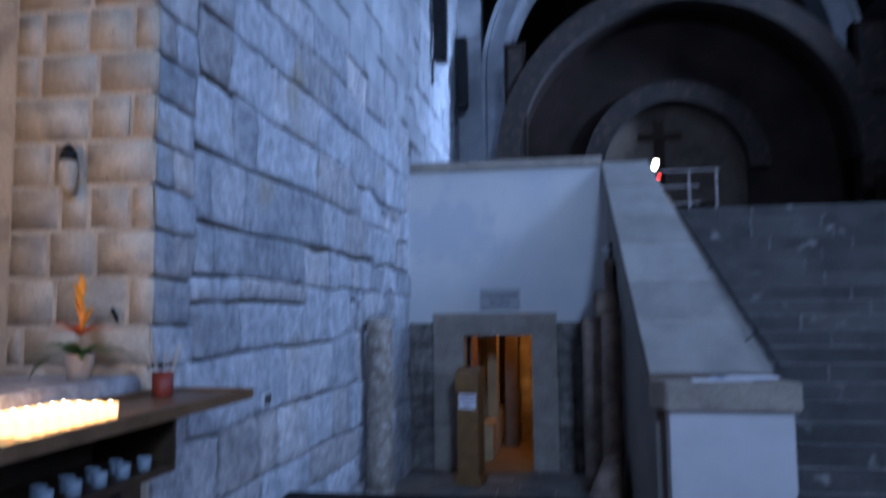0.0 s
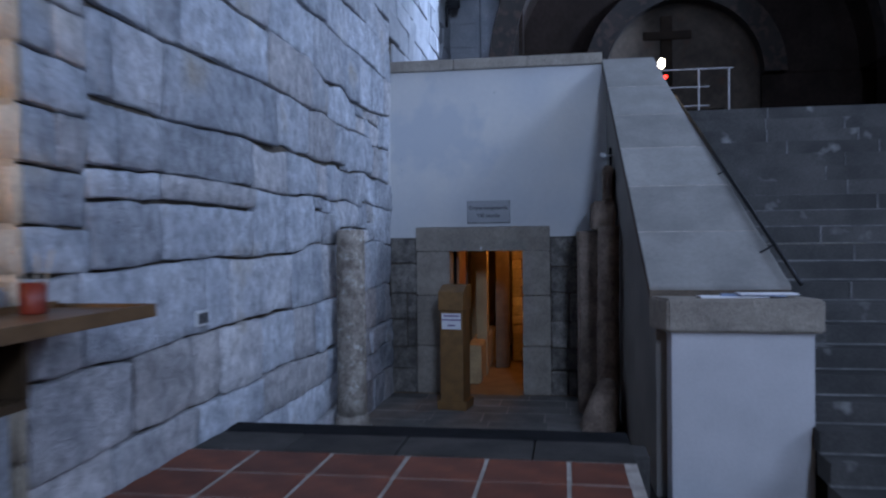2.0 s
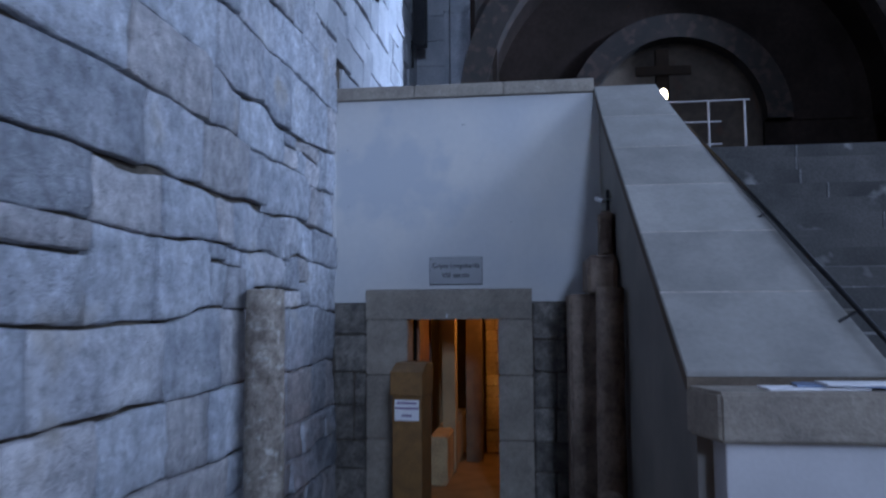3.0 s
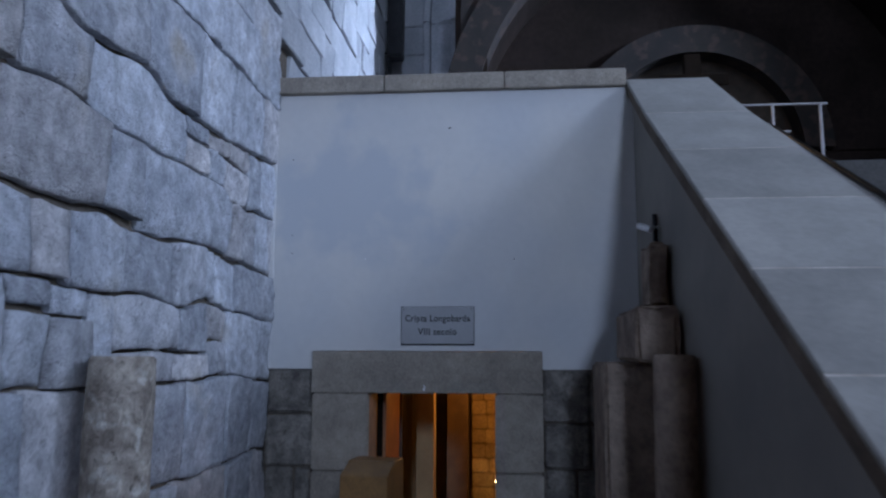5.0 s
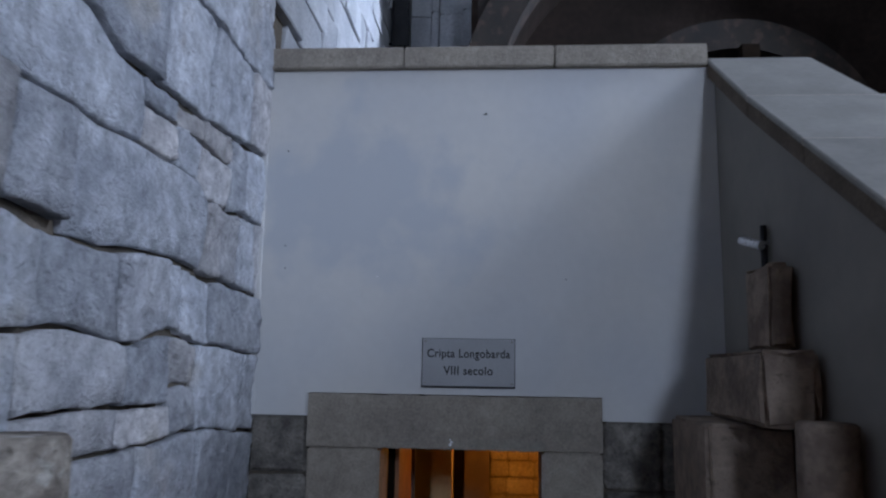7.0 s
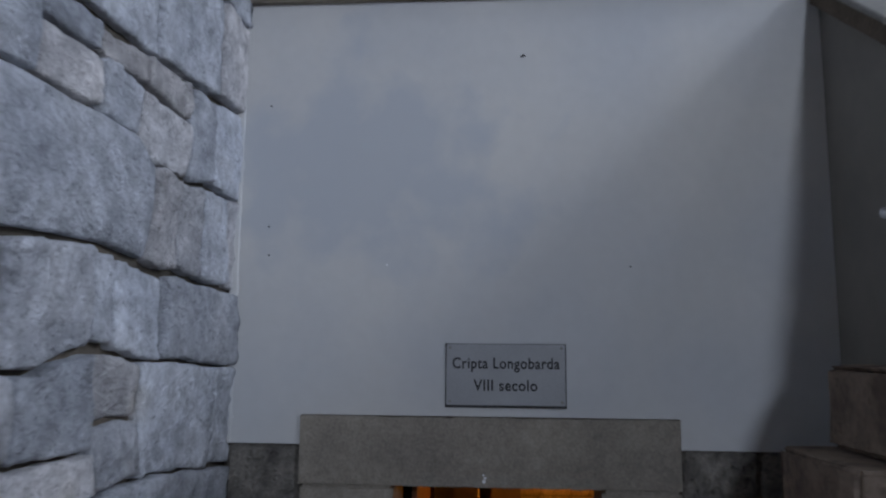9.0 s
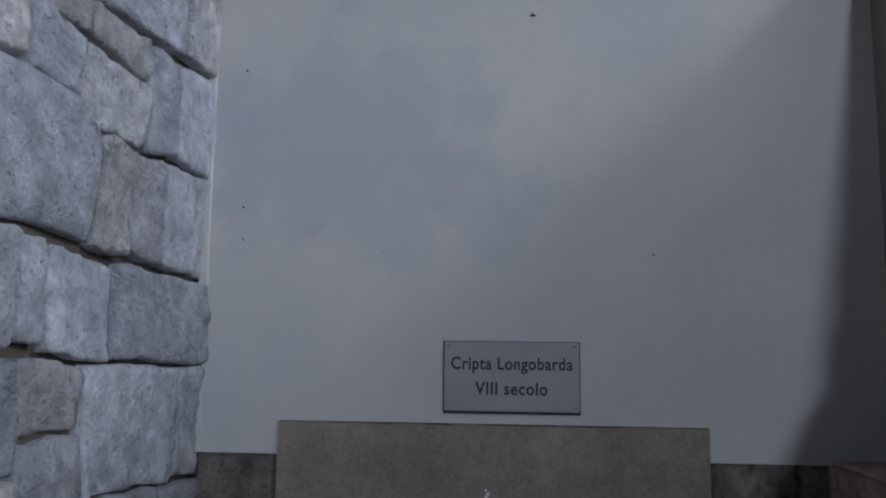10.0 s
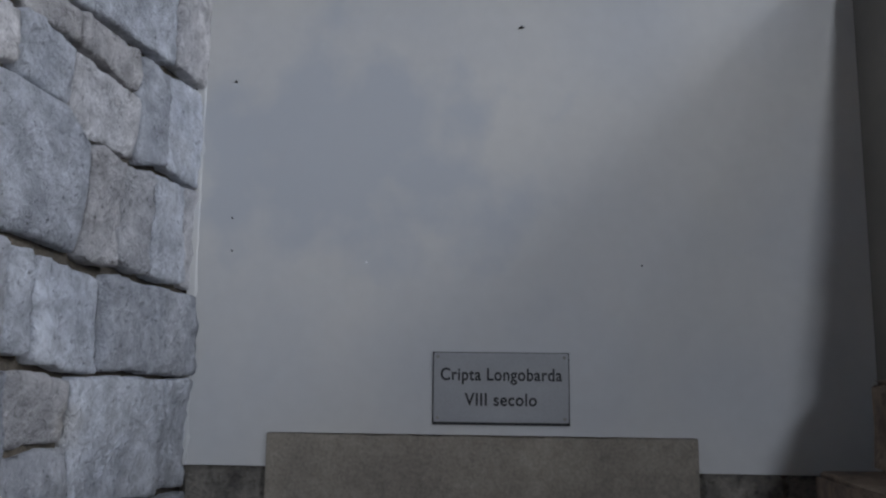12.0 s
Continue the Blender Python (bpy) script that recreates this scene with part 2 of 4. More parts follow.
COLUMN_STONE = material("column_stone", (0.46, 0.40, 0.34), (0.23, 0.19, 0.16), 0.92, 7, 40, 0.8, 0.16, depth=0.025, stain=(11, 0.58, (0.54, 0.50, 0.45)), pits=(26, 0.59, 0.68), spec=0.25, crag=(20.0, 0.74, 1.4))
RELIC_STONE = material("relic_stone", (0.31, 0.235, 0.185), (0.17, 0.125, 0.10), 0.92, 6, 24, 0.6, 0.15, depth=0.02, pits=(12, 0.58, 0.6), spec=0.2)
OAK = material("oak", (0.25, 0.128, 0.042), (0.18, 0.09, 0.03), 0.5, 7, 80, 0.15, 0.2)
DARK_WOOD = material("dark_wood", (0.055, 0.031, 0.014), (0.034, 0.020, 0.010), 0.5, 6, 70, 0.2, 0.25)
TABLE_WOOD = material("table_wood", (0.17, 0.095, 0.045), (0.12, 0.065, 0.03), 0.4, 5, 60, 0.1, 0.2)
RED_WOOD = material("door_wood", (0.33, 0.13, 0.05), (0.22, 0.085, 0.035), 0.5, 6, 70, 0.15, 0.2)
BLACK_WOOD = material("black_wood", (0.014, 0.009, 0.006), (0.009, 0.006, 0.004), 0.9, 6, 70, 0.1, 0.2, spec=0.05)
IRON = material("iron", (0.03, 0.03, 0.032), (0.02, 0.02, 0.022), 0.45, 10, 90, 0.1, 0.3, metal=0.8)
STEEL = material("steel", (0.65, 0.65, 0.67), (0.5, 0.5, 0.52), 0.3, 10, 90, 0.05, 0.1, metal=1.0)
RAIL_PAINT = material("rail_paint", (0.42, 0.40, 0.40), (0.33, 0.31, 0.31), 0.45, 8, 90, 0.05, 0.1)
PLAQUE = material("plaque_metal", (0.33, 0.335, 0.345), (0.30, 0.305, 0.315), 0.6, 4, 120, 0.05, 0.06)
INK = material("ink", (0.015, 0.015, 0.018), None, 0.6, 10, 90, 0, 0.1)
PAPER = material("paper", (0.80, 0.79, 0.80), (0.74, 0.73, 0.75), 0.8, 8, 90, 0.03, 0.04)
PRINT = material("print_violet", (0.25, 0.16, 0.30), None, 0.7, 8, 90, 0, 0.05)
BROCHURE = material("brochure_blue", (0.20, 0.27, 0.42), None, 0.4, 8, 90, 0, 0.05)
WAX = glow("lit_wax", (1.0, 0.56, 0.22), 2.6)
FLAME = glow("flame", (1.0, 0.76, 0.40), 24.0)
RED_GLASS = material("red_glass", (0.22, 0.03, 0.015), (0.15, 0.02, 0.01), 0.5, 5, 50, 0.02, 0.1)
CLEAR_CUP = material("milky_glass", (0.19, 0.225, 0.26), (0.14, 0.17, 0.20), 0.25, 8, 60, 0.02, 0.05)
LEAF = material("leaf_green", (0.07, 0.16, 0.03), (0.04, 0.10, 0.02), 0.45, 8, 60, 0.1, 0.2)
PETAL_RED = material("petal_red", (0.65, 0.09, 0.02), (0.5, 0.05, 0.015), 0.5, 8, 60, 0.05, 0.15)
PETAL_ORANGE = material("petal_orange", (0.85, 0.38, 0.04), (0.75, 0.22, 0.03), 0.5, 8, 60, 0.05, 0.15)
POT = material("pale_pot", (0.45, 0.41, 0.37), None, 0.6, 6, 50, 0.1, 0.1)
REED = material("reed", (0.62, 0.56, 0.46), None, 0.8, 8, 60, 0.1, 0.2)
# choir plaster, fresco and trim: near-black colours carry the choir's shade
VAULT_SHADED = material("vault_plaster_shaded", (0.024, 0.016, 0.013), (0.013, 0.009, 0.007), 0.95, 1.1, 12, 0.2, 0.25, spec=0.1)
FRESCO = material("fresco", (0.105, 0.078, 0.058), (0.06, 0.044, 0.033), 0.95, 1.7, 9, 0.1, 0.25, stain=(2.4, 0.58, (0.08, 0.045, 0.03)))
FRESCO_TRIM_SHADED = material("fresco_trim_shaded", (0.019, 0.012, 0.009), (0.010, 0.007, 0.0055), 0.95, 3.5, 20, 0.1, 0.3, stain=(6, 0.52, (0.035, 0.02, 0.014)))
NAVE_WALL = material("nave_wall", (0.19, 0.175, 0.16), (0.14, 0.13, 0.12), 0.95, 1.2, 20, 0.3, 0.2)
CEILING = material("ceiling_wood", (0.09, 0.065, 0.045), (0.06, 0.045, 0.03), 0.8, 2, 30, 0.2, 0.2)
LAMP_WHITE = glow("lamp_white", (1.0, 0.86, 0.66), 14.0)
RED_LAMP = glow("red_lamp", (1.0, 0.03, 0.02), 5.0)
LAMP_WARM = glow("lamp_warm", (1.0, 0.7, 0.35), 25.0)
CRYPT_WALL = material("crypt_wall", (0.58, 0.42, 0.22), (0.42, 0.29, 0.15), 0.9, 4, 40, 0.5, 0.25, per_object=0.15)
CRYPT_MORTAR = material("crypt_mortar", (0.38, 0.26, 0.13), (0.27, 0.18, 0.09), 0.95, 5, 60, 0.4, 0.25)
POST_WOOD = material("post_wood", (0.17, 0.10, 0.045), (0.11, 0.062, 0.028), 0.6, 6, 70, 0.2, 0.2)
CRYPT_FLOOR = material("crypt_floor", (0.34, 0.20, 0.09), (0.24, 0.14, 0.06), 0.6, 4, 40, 0.2, 0.2)
CRYPT_PLASTER = material("crypt_plaster", (0.40, 0.29, 0.15), (0.30, 0.21, 0.11), 0.9, 3, 40, 0.2, 0.1)
SOCKET = material("socket_plastic", (0.05, 0.05, 0.055), None, 0.4, 8, 60, 0, 0.05)
SOCKET_RIM = material("socket_rim", (0.6, 0.6, 0.6), None, 0.4, 8, 60, 0, 0.05)


# ---- mesh helpers ----
def box(bm, x0, y0, z0, x1, y1, z1, bevel=0.0):
    vs = [bm.verts.new((x, y, z)) for x in (x0, x1) for y in (y0, y1) for z in (z0, z1)]
    for f in ((0, 1, 3, 2), (4, 6, 7, 5), (0, 4, 5, 1), (2, 3, 7, 6), (0, 2, 6, 4), (1, 5, 7, 3)):
        bm.faces.new([vs[i] for i in f])
    if bevel:
        es = [e for e in bm.edges if all(v in vs for v in e.verts)]
        bmesh.ops.bevel(bm, geom=es, offset=bevel, segments=2, affect='EDGES', clamp_overlap=True)
    return vs


def prism(bm, outline, lo, hi, axis='x'):
    """A straight body over an outline, from lo to hi along the axis."""
    def place(u, v, w):
        return {'x': (w, u, v), 'y': (u, w, v), 'z': (u, v, w)}[axis]
    a = [bm.verts.new(place(u, v, lo)) for u, v in outline]
    b = [bm.verts.new(place(u, v, hi)) for u, v in outline]
    bm.faces.new(a)
    bm.faces.new(b[::-1])
    for i in range(len(a)):
        k = (i + 1) % len(a)
        bm.faces.new((a[i], b[i], b[k], a[k]))
    bmesh.ops.recalc_face_normals(bm, faces=bm.faces[:])


def lathe(bm, profile, x=0.0, y=0.0, segs=28, wobble=0.0, seed=0):
    rnd = random.Random(seed)
    rings = []
    for r, z in profile:
        rings.append([bm.verts.new((x + (r + rnd.uniform(-wobble, wobble)) * math.cos(2 * math.pi * i / segs),
                                    y + (r + rnd.uniform(-wobble, wobble)) * math.sin(2 * math.pi * i / segs), z)) for i in range(segs)])
    for a, b in zip(rings, rings[1:]):
        for i in range(segs):
            k = (i + 1) % segs
            bm.faces.new((a[i], a[k], b[k], b[i]))
    bm.faces.new(rings[0][::-1])
    bm.faces.new(rings[-1])
    return rings


def rod(bm, p, q, r=0.01, segs=10):
    p, q = Vector(p), Vector(q)
    d = (q - p).normalized()
    u = d.orthogonal().normalized()
    v = d.cross(u)
    rings = [[bm.verts.new(c + (u * math.cos(2 * math.pi * i / segs) + v * math.sin(2 * math.pi * i / segs)) * r) for i in range(segs)] for c in (p, q)]
    for i in range(segs):
        k = (i + 1) % segs
        bm.faces.new((rings[0][i], rings[0][k], rings[1][k], rings[1][i]))
    bm.faces.new(rings[0][::-1])
    bm.faces.new(rings[1])


def part(name, bm, mat, parent=None, label="", smooth=False):
    me = bpy.data.meshes.new(name)
    bmesh.ops.recalc_face_normals(bm, faces=bm.faces[:])
    bm.to_mesh(me)
    bm.free()
    me.materials.append(mat)
    if smooth:
        me.polygons.foreach_set("use_smooth", [True] * len(me.polygons))
    ob = new(name, me)
    ob.parent = parent
    if label:
        ob["label"] = label
    return ob


def block(name, mat, parent, x0, y0, z0, x1, y1, z1, bevel=0.0, label=""):
    bm = bmesh.new()
    box(bm, x0, y0, z0, x1, y1, z1, bevel)
    return part(name, bm, mat, parent, label)


def thing(name, label, category, group="", kind="", at=(0, 0, 0)):
    ob = new(name)
    ob.location = at
    ob.empty_display_size = 0.1
    return tagged(ob, label, category, group, kind)


def setting(name, bm, mat, label):
    return tagged(part(name, bm, mat), label, "structure", "", "structure")


def slab(name, mat, label, *xyz):
    bm = bmesh.new()
    box(bm, *xyz)
    return setting(name, bm, mat, label)


rng = random.Random(7)

# ---- the shell of the church ----
left_wall = slab("wall_north", MORTAR, "thick wall of blue-grey ashlar with dark joints", -0.9, WALL_END, LOW - 0.3, -0.055, 16.0, 11.0)
bm = bmesh.new()
box(bm, -2.6, -22.0, LOW - 0.1, 12.0, -6.75, -0.006)
box(bm, -2.6, -6.75, LOW - 0.1, 2.82, -5.89, -0.006)
floor_nave = setting("floor_nave", bm, GROUT, "terracotta tile floor with pale joints")
slab("floor_stair_foot", PAVING, "grey stone floor at the foot of the stairs", 2.96, -6.75, LOW - 0.25, 12.0, 0.0, LOW)
slab("floor_landing", GROUT, "sunken landing before the crypt door", -0.03, -3.95, LOW - 0.25, 2.96, 0.0, LOW - 0.006)
slab("floor_choir", STEP_STONE, "raised stone choir floor", 0.0, 0.365, TOP - 0.25, 12.0, 16.0, TOP)
slab("wall_south", NAVE_WALL, "dim plastered wall of the nave", 12.0, -22.0, -0.3, 12.5, 16.0, 11.0)
slab("wall_chapel_back", SANDSTONE, "dim stone back wall of the side chapel", -2.6, -14.0, -0.3, -2.2, WALL_END, 11.0)
slab("wall_chapel_end", SANDSTONE, "stone end wall of the side chapel", -2.2, WALL_END, -0.3, -0.9, WALL_END + 0.3, 11.0)
slab("wall_chapel_side", NAVE_WALL, "dim stone wall closing the side chapel", -2.6, -22.0, -0.3, -2.2, -14.0, 11.0)
slab("wall_west", NAVE_WALL, "dim plastered entrance wall", -2.6, -22.5, -0.3, 12.5, -22.0, 11.0)
# unseen pillar behind the camera, added to keep west light off the chapel end
pillar_bm = bmesh.new()
lathe(pillar_bm, [(0.95, -0.01), (0.95, 0.25), (0.85, 0.3), (0.78, 0.42), (0.76, 5.8), (0.95, 6.2), (1.1, 6.6), (1.1, 11.0)], 1.05, -13.4, 32)
setting("blocker_pillar", pillar_bm, NAVE_WALL, "unseen thick round stone pillar added to shade the side chapel")
slab("ceiling", CEILING, "dark timber ceiling", -2.6, -22.5, 11.0, 12.5, 16.5, 11.3)
slab("wall_choir_end", VAULT_SHADED, "choir end wall with its shade put into a near-black colour", -0.9, 16.0, 2.0, 12.5, 16.5, 11.0)

# windows that let the blue daylight in; the last one frames the added choir fill
for k, (x0, y0, z0, x1, y1, z1) in enumerate(((5.1, -22.0, 5.6, 6.9, -21.96, 8.4), (11.96, -9.5, 3.7, 12.0, -7.5, 6.7), (11.96, -14.0, 6.7, 12.0, -12.0, 9.7), (11.96, -2.5, 6.2, 12.0, -0.5, 9.4), (11.96, 0.4, 7.3, 12.0, 1.6, 9.3))):
    w = tagged(new("window_%d" % (k + 1)), "tall church window with a grey stone frame", "window", "", "structure")
    bm = bmesh.new()
    t = 0.12
    if y1 - y0 < 0.1:
        box(bm, x0 - t, y1, z0 - t, x0, y1 + 0.1, z1 + t); box(bm, x1, y1, z0 - t, x1 + t, y1 + 0.1, z1 + t)
        box(bm, x0, y1, z0 - t, x1, y1 + 0.1, z0); box(bm, x0, y1, z1, x1, y1 + 0.1, z1 + t)
    else:
        box(bm, x0 - 0.1, y0 - t, z0 - t, x0, y0, z1 + t); box(bm, x0 - 0.1, y1, z0 - t, x0, y1 + t, z1 + t)
        box(bm, x0 - 0.1, y0, z0 - t, x0, y1, z0); box(bm, x0 - 0.1, y0, z1, x0, y1, z1 + t)
    part("window_frame", bm, GREY_STONE, w)

# ---- the plastered wall over the crypt door ----
DX0, DX1, DZ1 = 0.83, 1.836, 1.166
SKIRT = 1.355
LX0, LX1, LZ1 = 0.362, 2.215, 1.50
bm = bmesh.new()
prism(bm, [(-0.03, SKIRT), (LX0, SKIRT), (LX0, LZ1), (LX1, LZ1), (LX1, SKIRT), (3.56, SKIRT), (3.56, 3.665), (-0.03, 3.665)], 0.0, 0.36, 'y')
crypt_wall = setting("wall_crypt_front", bm, PLASTER, "smooth grey plastered wall above the crypt door")
bm = bmesh.new()
box(bm, -0.03, 0.03, LOW - 0.2, LX0, 0.36, SKIRT)
box(bm, LX1, 0.03, LOW - 0.2, 3.56, 0.36, SKIRT)
box(bm, LX0, 0.06, LOW - 0.2, DX0 - 0.03, 0.36, LZ1 - 0.02)
box(bm, DX1 + 0.03, 0.06, LOW - 0.2, LX1, 0.36, LZ1 - 0.02)
box(bm, DX0 - 0.03, 0.06, DZ1 + 0.02, DX1 + 0.03, 0.36, LZ1 - 0.02)
setting("wall_crypt_core", bm, MORTAR, "mortar core of the old masonry round the crypt door")
surround = thing("door_surround", "worn grey stone lintel and jambs of the crypt door", "door frame")
bm = bmesh.new()
edge_n = 90
outline = [(LX0 + (LX1 - LX0) * i / edge_n, DZ1 + 0.005 * noise.noise(Vector((i * 0.31, 2.0, 0)))) for i in range(edge_n + 1)]
outline += [(LX1 - (LX1 - LX0) * i / edge_n, LZ1 - 0.002 - 0.012 * abs(noise.noise(Vector((i * 0.23, 7.0, 0)))) - 0.004 * abs(noise.noise(Vector((i * 1.3, 9.0, 0))))) for i in range(edge_n + 1)]
prism(bm, outline, -0.026, 0.30, 'y')
front = [e for e in bm.edges if all(v.co.y < -0.02 for v in e.verts)]
bmesh.ops.bevel(bm, geom=front, offset=0.006, segments=2, affect='EDGES', clamp_overlap=True)
part("lintel", bm, LINTEL_STONE, surround)
cap = thing("wall_coping", "flat grey stone coping on the plastered wall", "coping")
for a, b in ((0.0, 0.92), (0.925, 1.93), (1.935, 2.93)):
    block("coping_slab", LINTEL_STONE, cap, a, -0.05, 3.665, b, 0.42, 3.812, 0.008)

# ---- the stair parapet ----
def px(y):
    return PX0 + (PX1 - PX0) * y / PY1


def pz(y):
    return PZ0 + (PZ1 - PZ0) * y / PY1 + 0.05 * max(0.0, 1 + y / 0.667)   # the corner stone rises to the wall coping


def pw(y):
    return PW0 + (PW1 - PW0) * y / PY1


def tapered(bm, ys, inset, top_off, bottom):
    """Body of the parapet between stations ys; bottom gives its underside at a station."""
    rings = []
    for y in ys:
        x0, x1 = px(y) + inset, px(y) + pw(y) - inset
        rings.append([bm.verts.new(c) for c in ((x0, y, bottom(y)), (x1, y, bottom(y)), (x1, y, pz(y) - top_off), (x0, y, pz(y) - top_off))])
    for a, b in zip(rings, rings[1:]):
        for i in range(4):
            k = (i + 1) % 4
            bm.faces.new((a[i], a[k], b[k], b[i]))
    bm.faces.new(rings[0])
    bm.faces.new(rings[-1][::-1])


parapet = thing("stair_parapet", "plastered stair parapet with sloping grey stone coping", "parapet")
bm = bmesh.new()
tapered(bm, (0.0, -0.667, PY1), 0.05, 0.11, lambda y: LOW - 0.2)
part("parapet_body", bm, PARAPET_SHADED, parapet, "grey plaster with its shade put into the colour")
n = 6
for k in range(n):
    a, b = PY1 * k / n - 0.004, PY1 * (k + 1) / n + 0.004
    bm = bmesh.new()
    tapered(bm, (a, b), 0.0, 0.0, lambda y: pz(y) - 0.04)
    bmesh.ops.bevel(bm, geom=bm.edges[:], offset=0.008, segments=1, affect='EDGES')
    part("coping_slab", bm, GREY_STONE, parapet)
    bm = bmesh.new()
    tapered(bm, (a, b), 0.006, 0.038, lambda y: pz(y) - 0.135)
    part("coping_edge", bm, EDGE_SHADED, parapet, "brown weathered underside edge, dirt and shade both in its colour")
    if k:
        bm = bmesh.new()
        tapered(bm, (a + 0.008, a - 0.008), 0.002, 0.002, lambda y: pz(y) - 0.038)
        part("mortar_joint", bm, GROUT, parapet)
block("pier", PLASTER_PIER, parapet, 3.235, PIER_Y, LOW - 0.1, 4.30, PY1 + 0.2, 0.588, 0.004, "pale lilac-white painted pier")
bm = bmesh.new()
prism(bm, [(3.09, PY1 - 0.01), (3.20, PIER_Y - 0.05), (4.37, PIER_Y - 0.05), (4.26, PY1 - 0.01)], 0.588, 0.852, 'z')
bmesh.ops.bevel(bm, geom=bm.edges[:], offset=0.018, segments=2, affect='EDGES')
part("pier_cap", bm, LINTEL_STONE, parapet, "rough brown-grey stone cap")

# ---- stairs to the choir ----
stairs = thing("stairs", "broad grey stone stairs rising to the choir", "stairs", "", "structure")
N = 22
RISE = (TOP - LOW) / N
TREAD = RISE / 0.7175
for k in range(N):
    y = -0.10 - TREAD * (N - 1 - k)
    z = LOW + RISE * (k + 1)
    x0 = px(max(y, PY1)) + pw(max(y, PY1)) - 0.06 if y > PIER_Y - 0.1 else 4.28
    block("bed_joint", STAIR_MORTAR, stairs, x0, y - 0.027, z - RISE + 0.001, 11.95, y + 0.05, z - RISE + rng.uniform(0.011, 0.018))
    cuts = [x0]
    while cuts[-1] < 11.0:
        cuts.append(cuts[-1] + rng.uniform(0.9, 2.3))
    cuts[-1] = 11.95
    for a, b in zip(cuts, cuts[1:]):
        if a > x0:
            block("mortar_joint", STAIR_MORTAR, stairs, a - rng.uniform(0.005, 0.011), y - rng.uniform(0.016, 0.022), z - RISE, a + rng.uniform(0.005, 0.011), y + TREAD, z - 0.004 * rng.random())
        block("step", STEP_STONE, stairs, a + 0.004, y - 0.015 + rng.uniform(-0.004, 0.004), z - RISE, b - 0.004, y + TREAD + 0.05, z + rng.uniform(-0.002, 0.002), 0.006)

rail = thing("stair_handrail", "thin dark iron handrail beside the stair parapet", "handrail")
bm = bmesh.new()
ra, rb = (px(-0.5) + pw(-0.5) + 0.07, -0.9, pz(-0.9) - 0.02), (px(PY1) + pw(PY1) + 0.04, PY1 - 0.1, pz(PY1) + 0.02)
rod(bm, ra, rb, 0.018)
part("rail", bm, IRON, rail, smooth=True)
for f in (0.12, 0.5, 0.85):
    p = Vector(ra).lerp(Vector(rb), f)
    bm = bmesh.new()
    rod(bm, p, p + Vector((-0.12, 0, -0.07)), 0.009)
    part("bracket", bm, IRON, rail)

# ---- platform edge and steps down ----
edge = thing("platform_edge", "grey stone edging with a dark strip above the steps down", "edging", "", "structure")
for a, b in ((0.0, 0.62), (0.62, 1.35), (1.35, 2.2), (2.2, 2.82)):
    block("edging_stone", PAVING, edge, a + 0.004, -5.885, -0.3, b - 0.004, -5.45, 0.0, 0.006)
block("dark_strip", RUBBER, edge, 0.0, -5.45, -0.3, 2.82, -5.18, 0.001, 0.004, "black non-slip strip")
down = thing("lower_steps", "worn grey stone steps down to the landing", "steps", "", "structure")
for k in range(4):
    block("step", PAVING, down, 0.0, -5.18 + 0.31 * k, LOW - 0.1, 2.97, -5.18 + 0.31 * (k + 1), -0.164 * (k + 1), 0.006)
slab("wall_platform_side", NAVE_WALL, "plain core under the tiled platform edge", 2.55, -5.15, LOW - 0.2, 2.80, -3.95, LOW + 0.02)

# ---- ashlar of the left wall: one stone at a time ----
def course_line(k, y):
    """Wavering height of a bed joint along the wall; the beds by the crypt wall bend as the old stones do."""
    w = 0.05 * noise.noise(Vector((y * 0.9, k * 7.3, 1.7))) + 0.02 * noise.noise(Vector((y * 3.1, k * 3.7, 5.1)))
    level = BEDS[k] + w * (0.6 if y > -0.15 else 1.0)
    bends = BENDS.get(k)
    if not bends or y < bends[0][0] - 0.6:
        return level
    bent = bends[0][1]
    for (y0, z0), (y1, z1) in zip(bends, bends[1:]):
        if y >= y0:
            f = min(1.0, (y - y0) / (y1 - y0))
            bent = z0 + (z1 - z0) * f * f * (3 - 2 * f)
    bent += 0.010 * noise.noise(Vector((y * 4.3, k * 5.1, 2.2)))
    f = min(1.0, (y - bends[0][0] + 0.6) / 0.6)
    return level * (1 - f) + bent * f


BENDS = {5: ((-3.4, 1.31), (-2.7, 1.295), (-1.5, 1.30), (-1.04, 1.33), (0.0, 1.25)),
         6: ((-3.4, 1.78), (-2.62, 1.75), (-2.2, 1.785), (-1.75, 1.735), (-1.3, 1.80), (-0.8, 1.765), (0.0, 1.73)),
         7: ((-3.4, 2.13), (-2.94, 2.11), (-2.66, 2.145), (-2.16, 2.11), (-1.35, 2.155), (-0.78, 2.125), (0.0, 2.117)),
         8: ((-3.4, 2.61), (-3.09, 2.635), (-2.5, 2.585), (-1.68, 2.61), (-1.14, 2.61), (-0.99, 2.535), (-0.83, 2.532), (-0.4, 2.575), (0.0, 2.575)),
         9: ((-3.0, 2.94), (-2.25, 3.03), (-2.05, 2.95), (-1.09, 2.945), (-0.62, 2.995), (0.0, 3.05))}
BEDS = [LOW - 0.05, -0.42, -0.08, 0.23, 0.72, 1.215, 1.74, 2.115, 2.60, 3.07, 3.54, 3.98, 4.40]


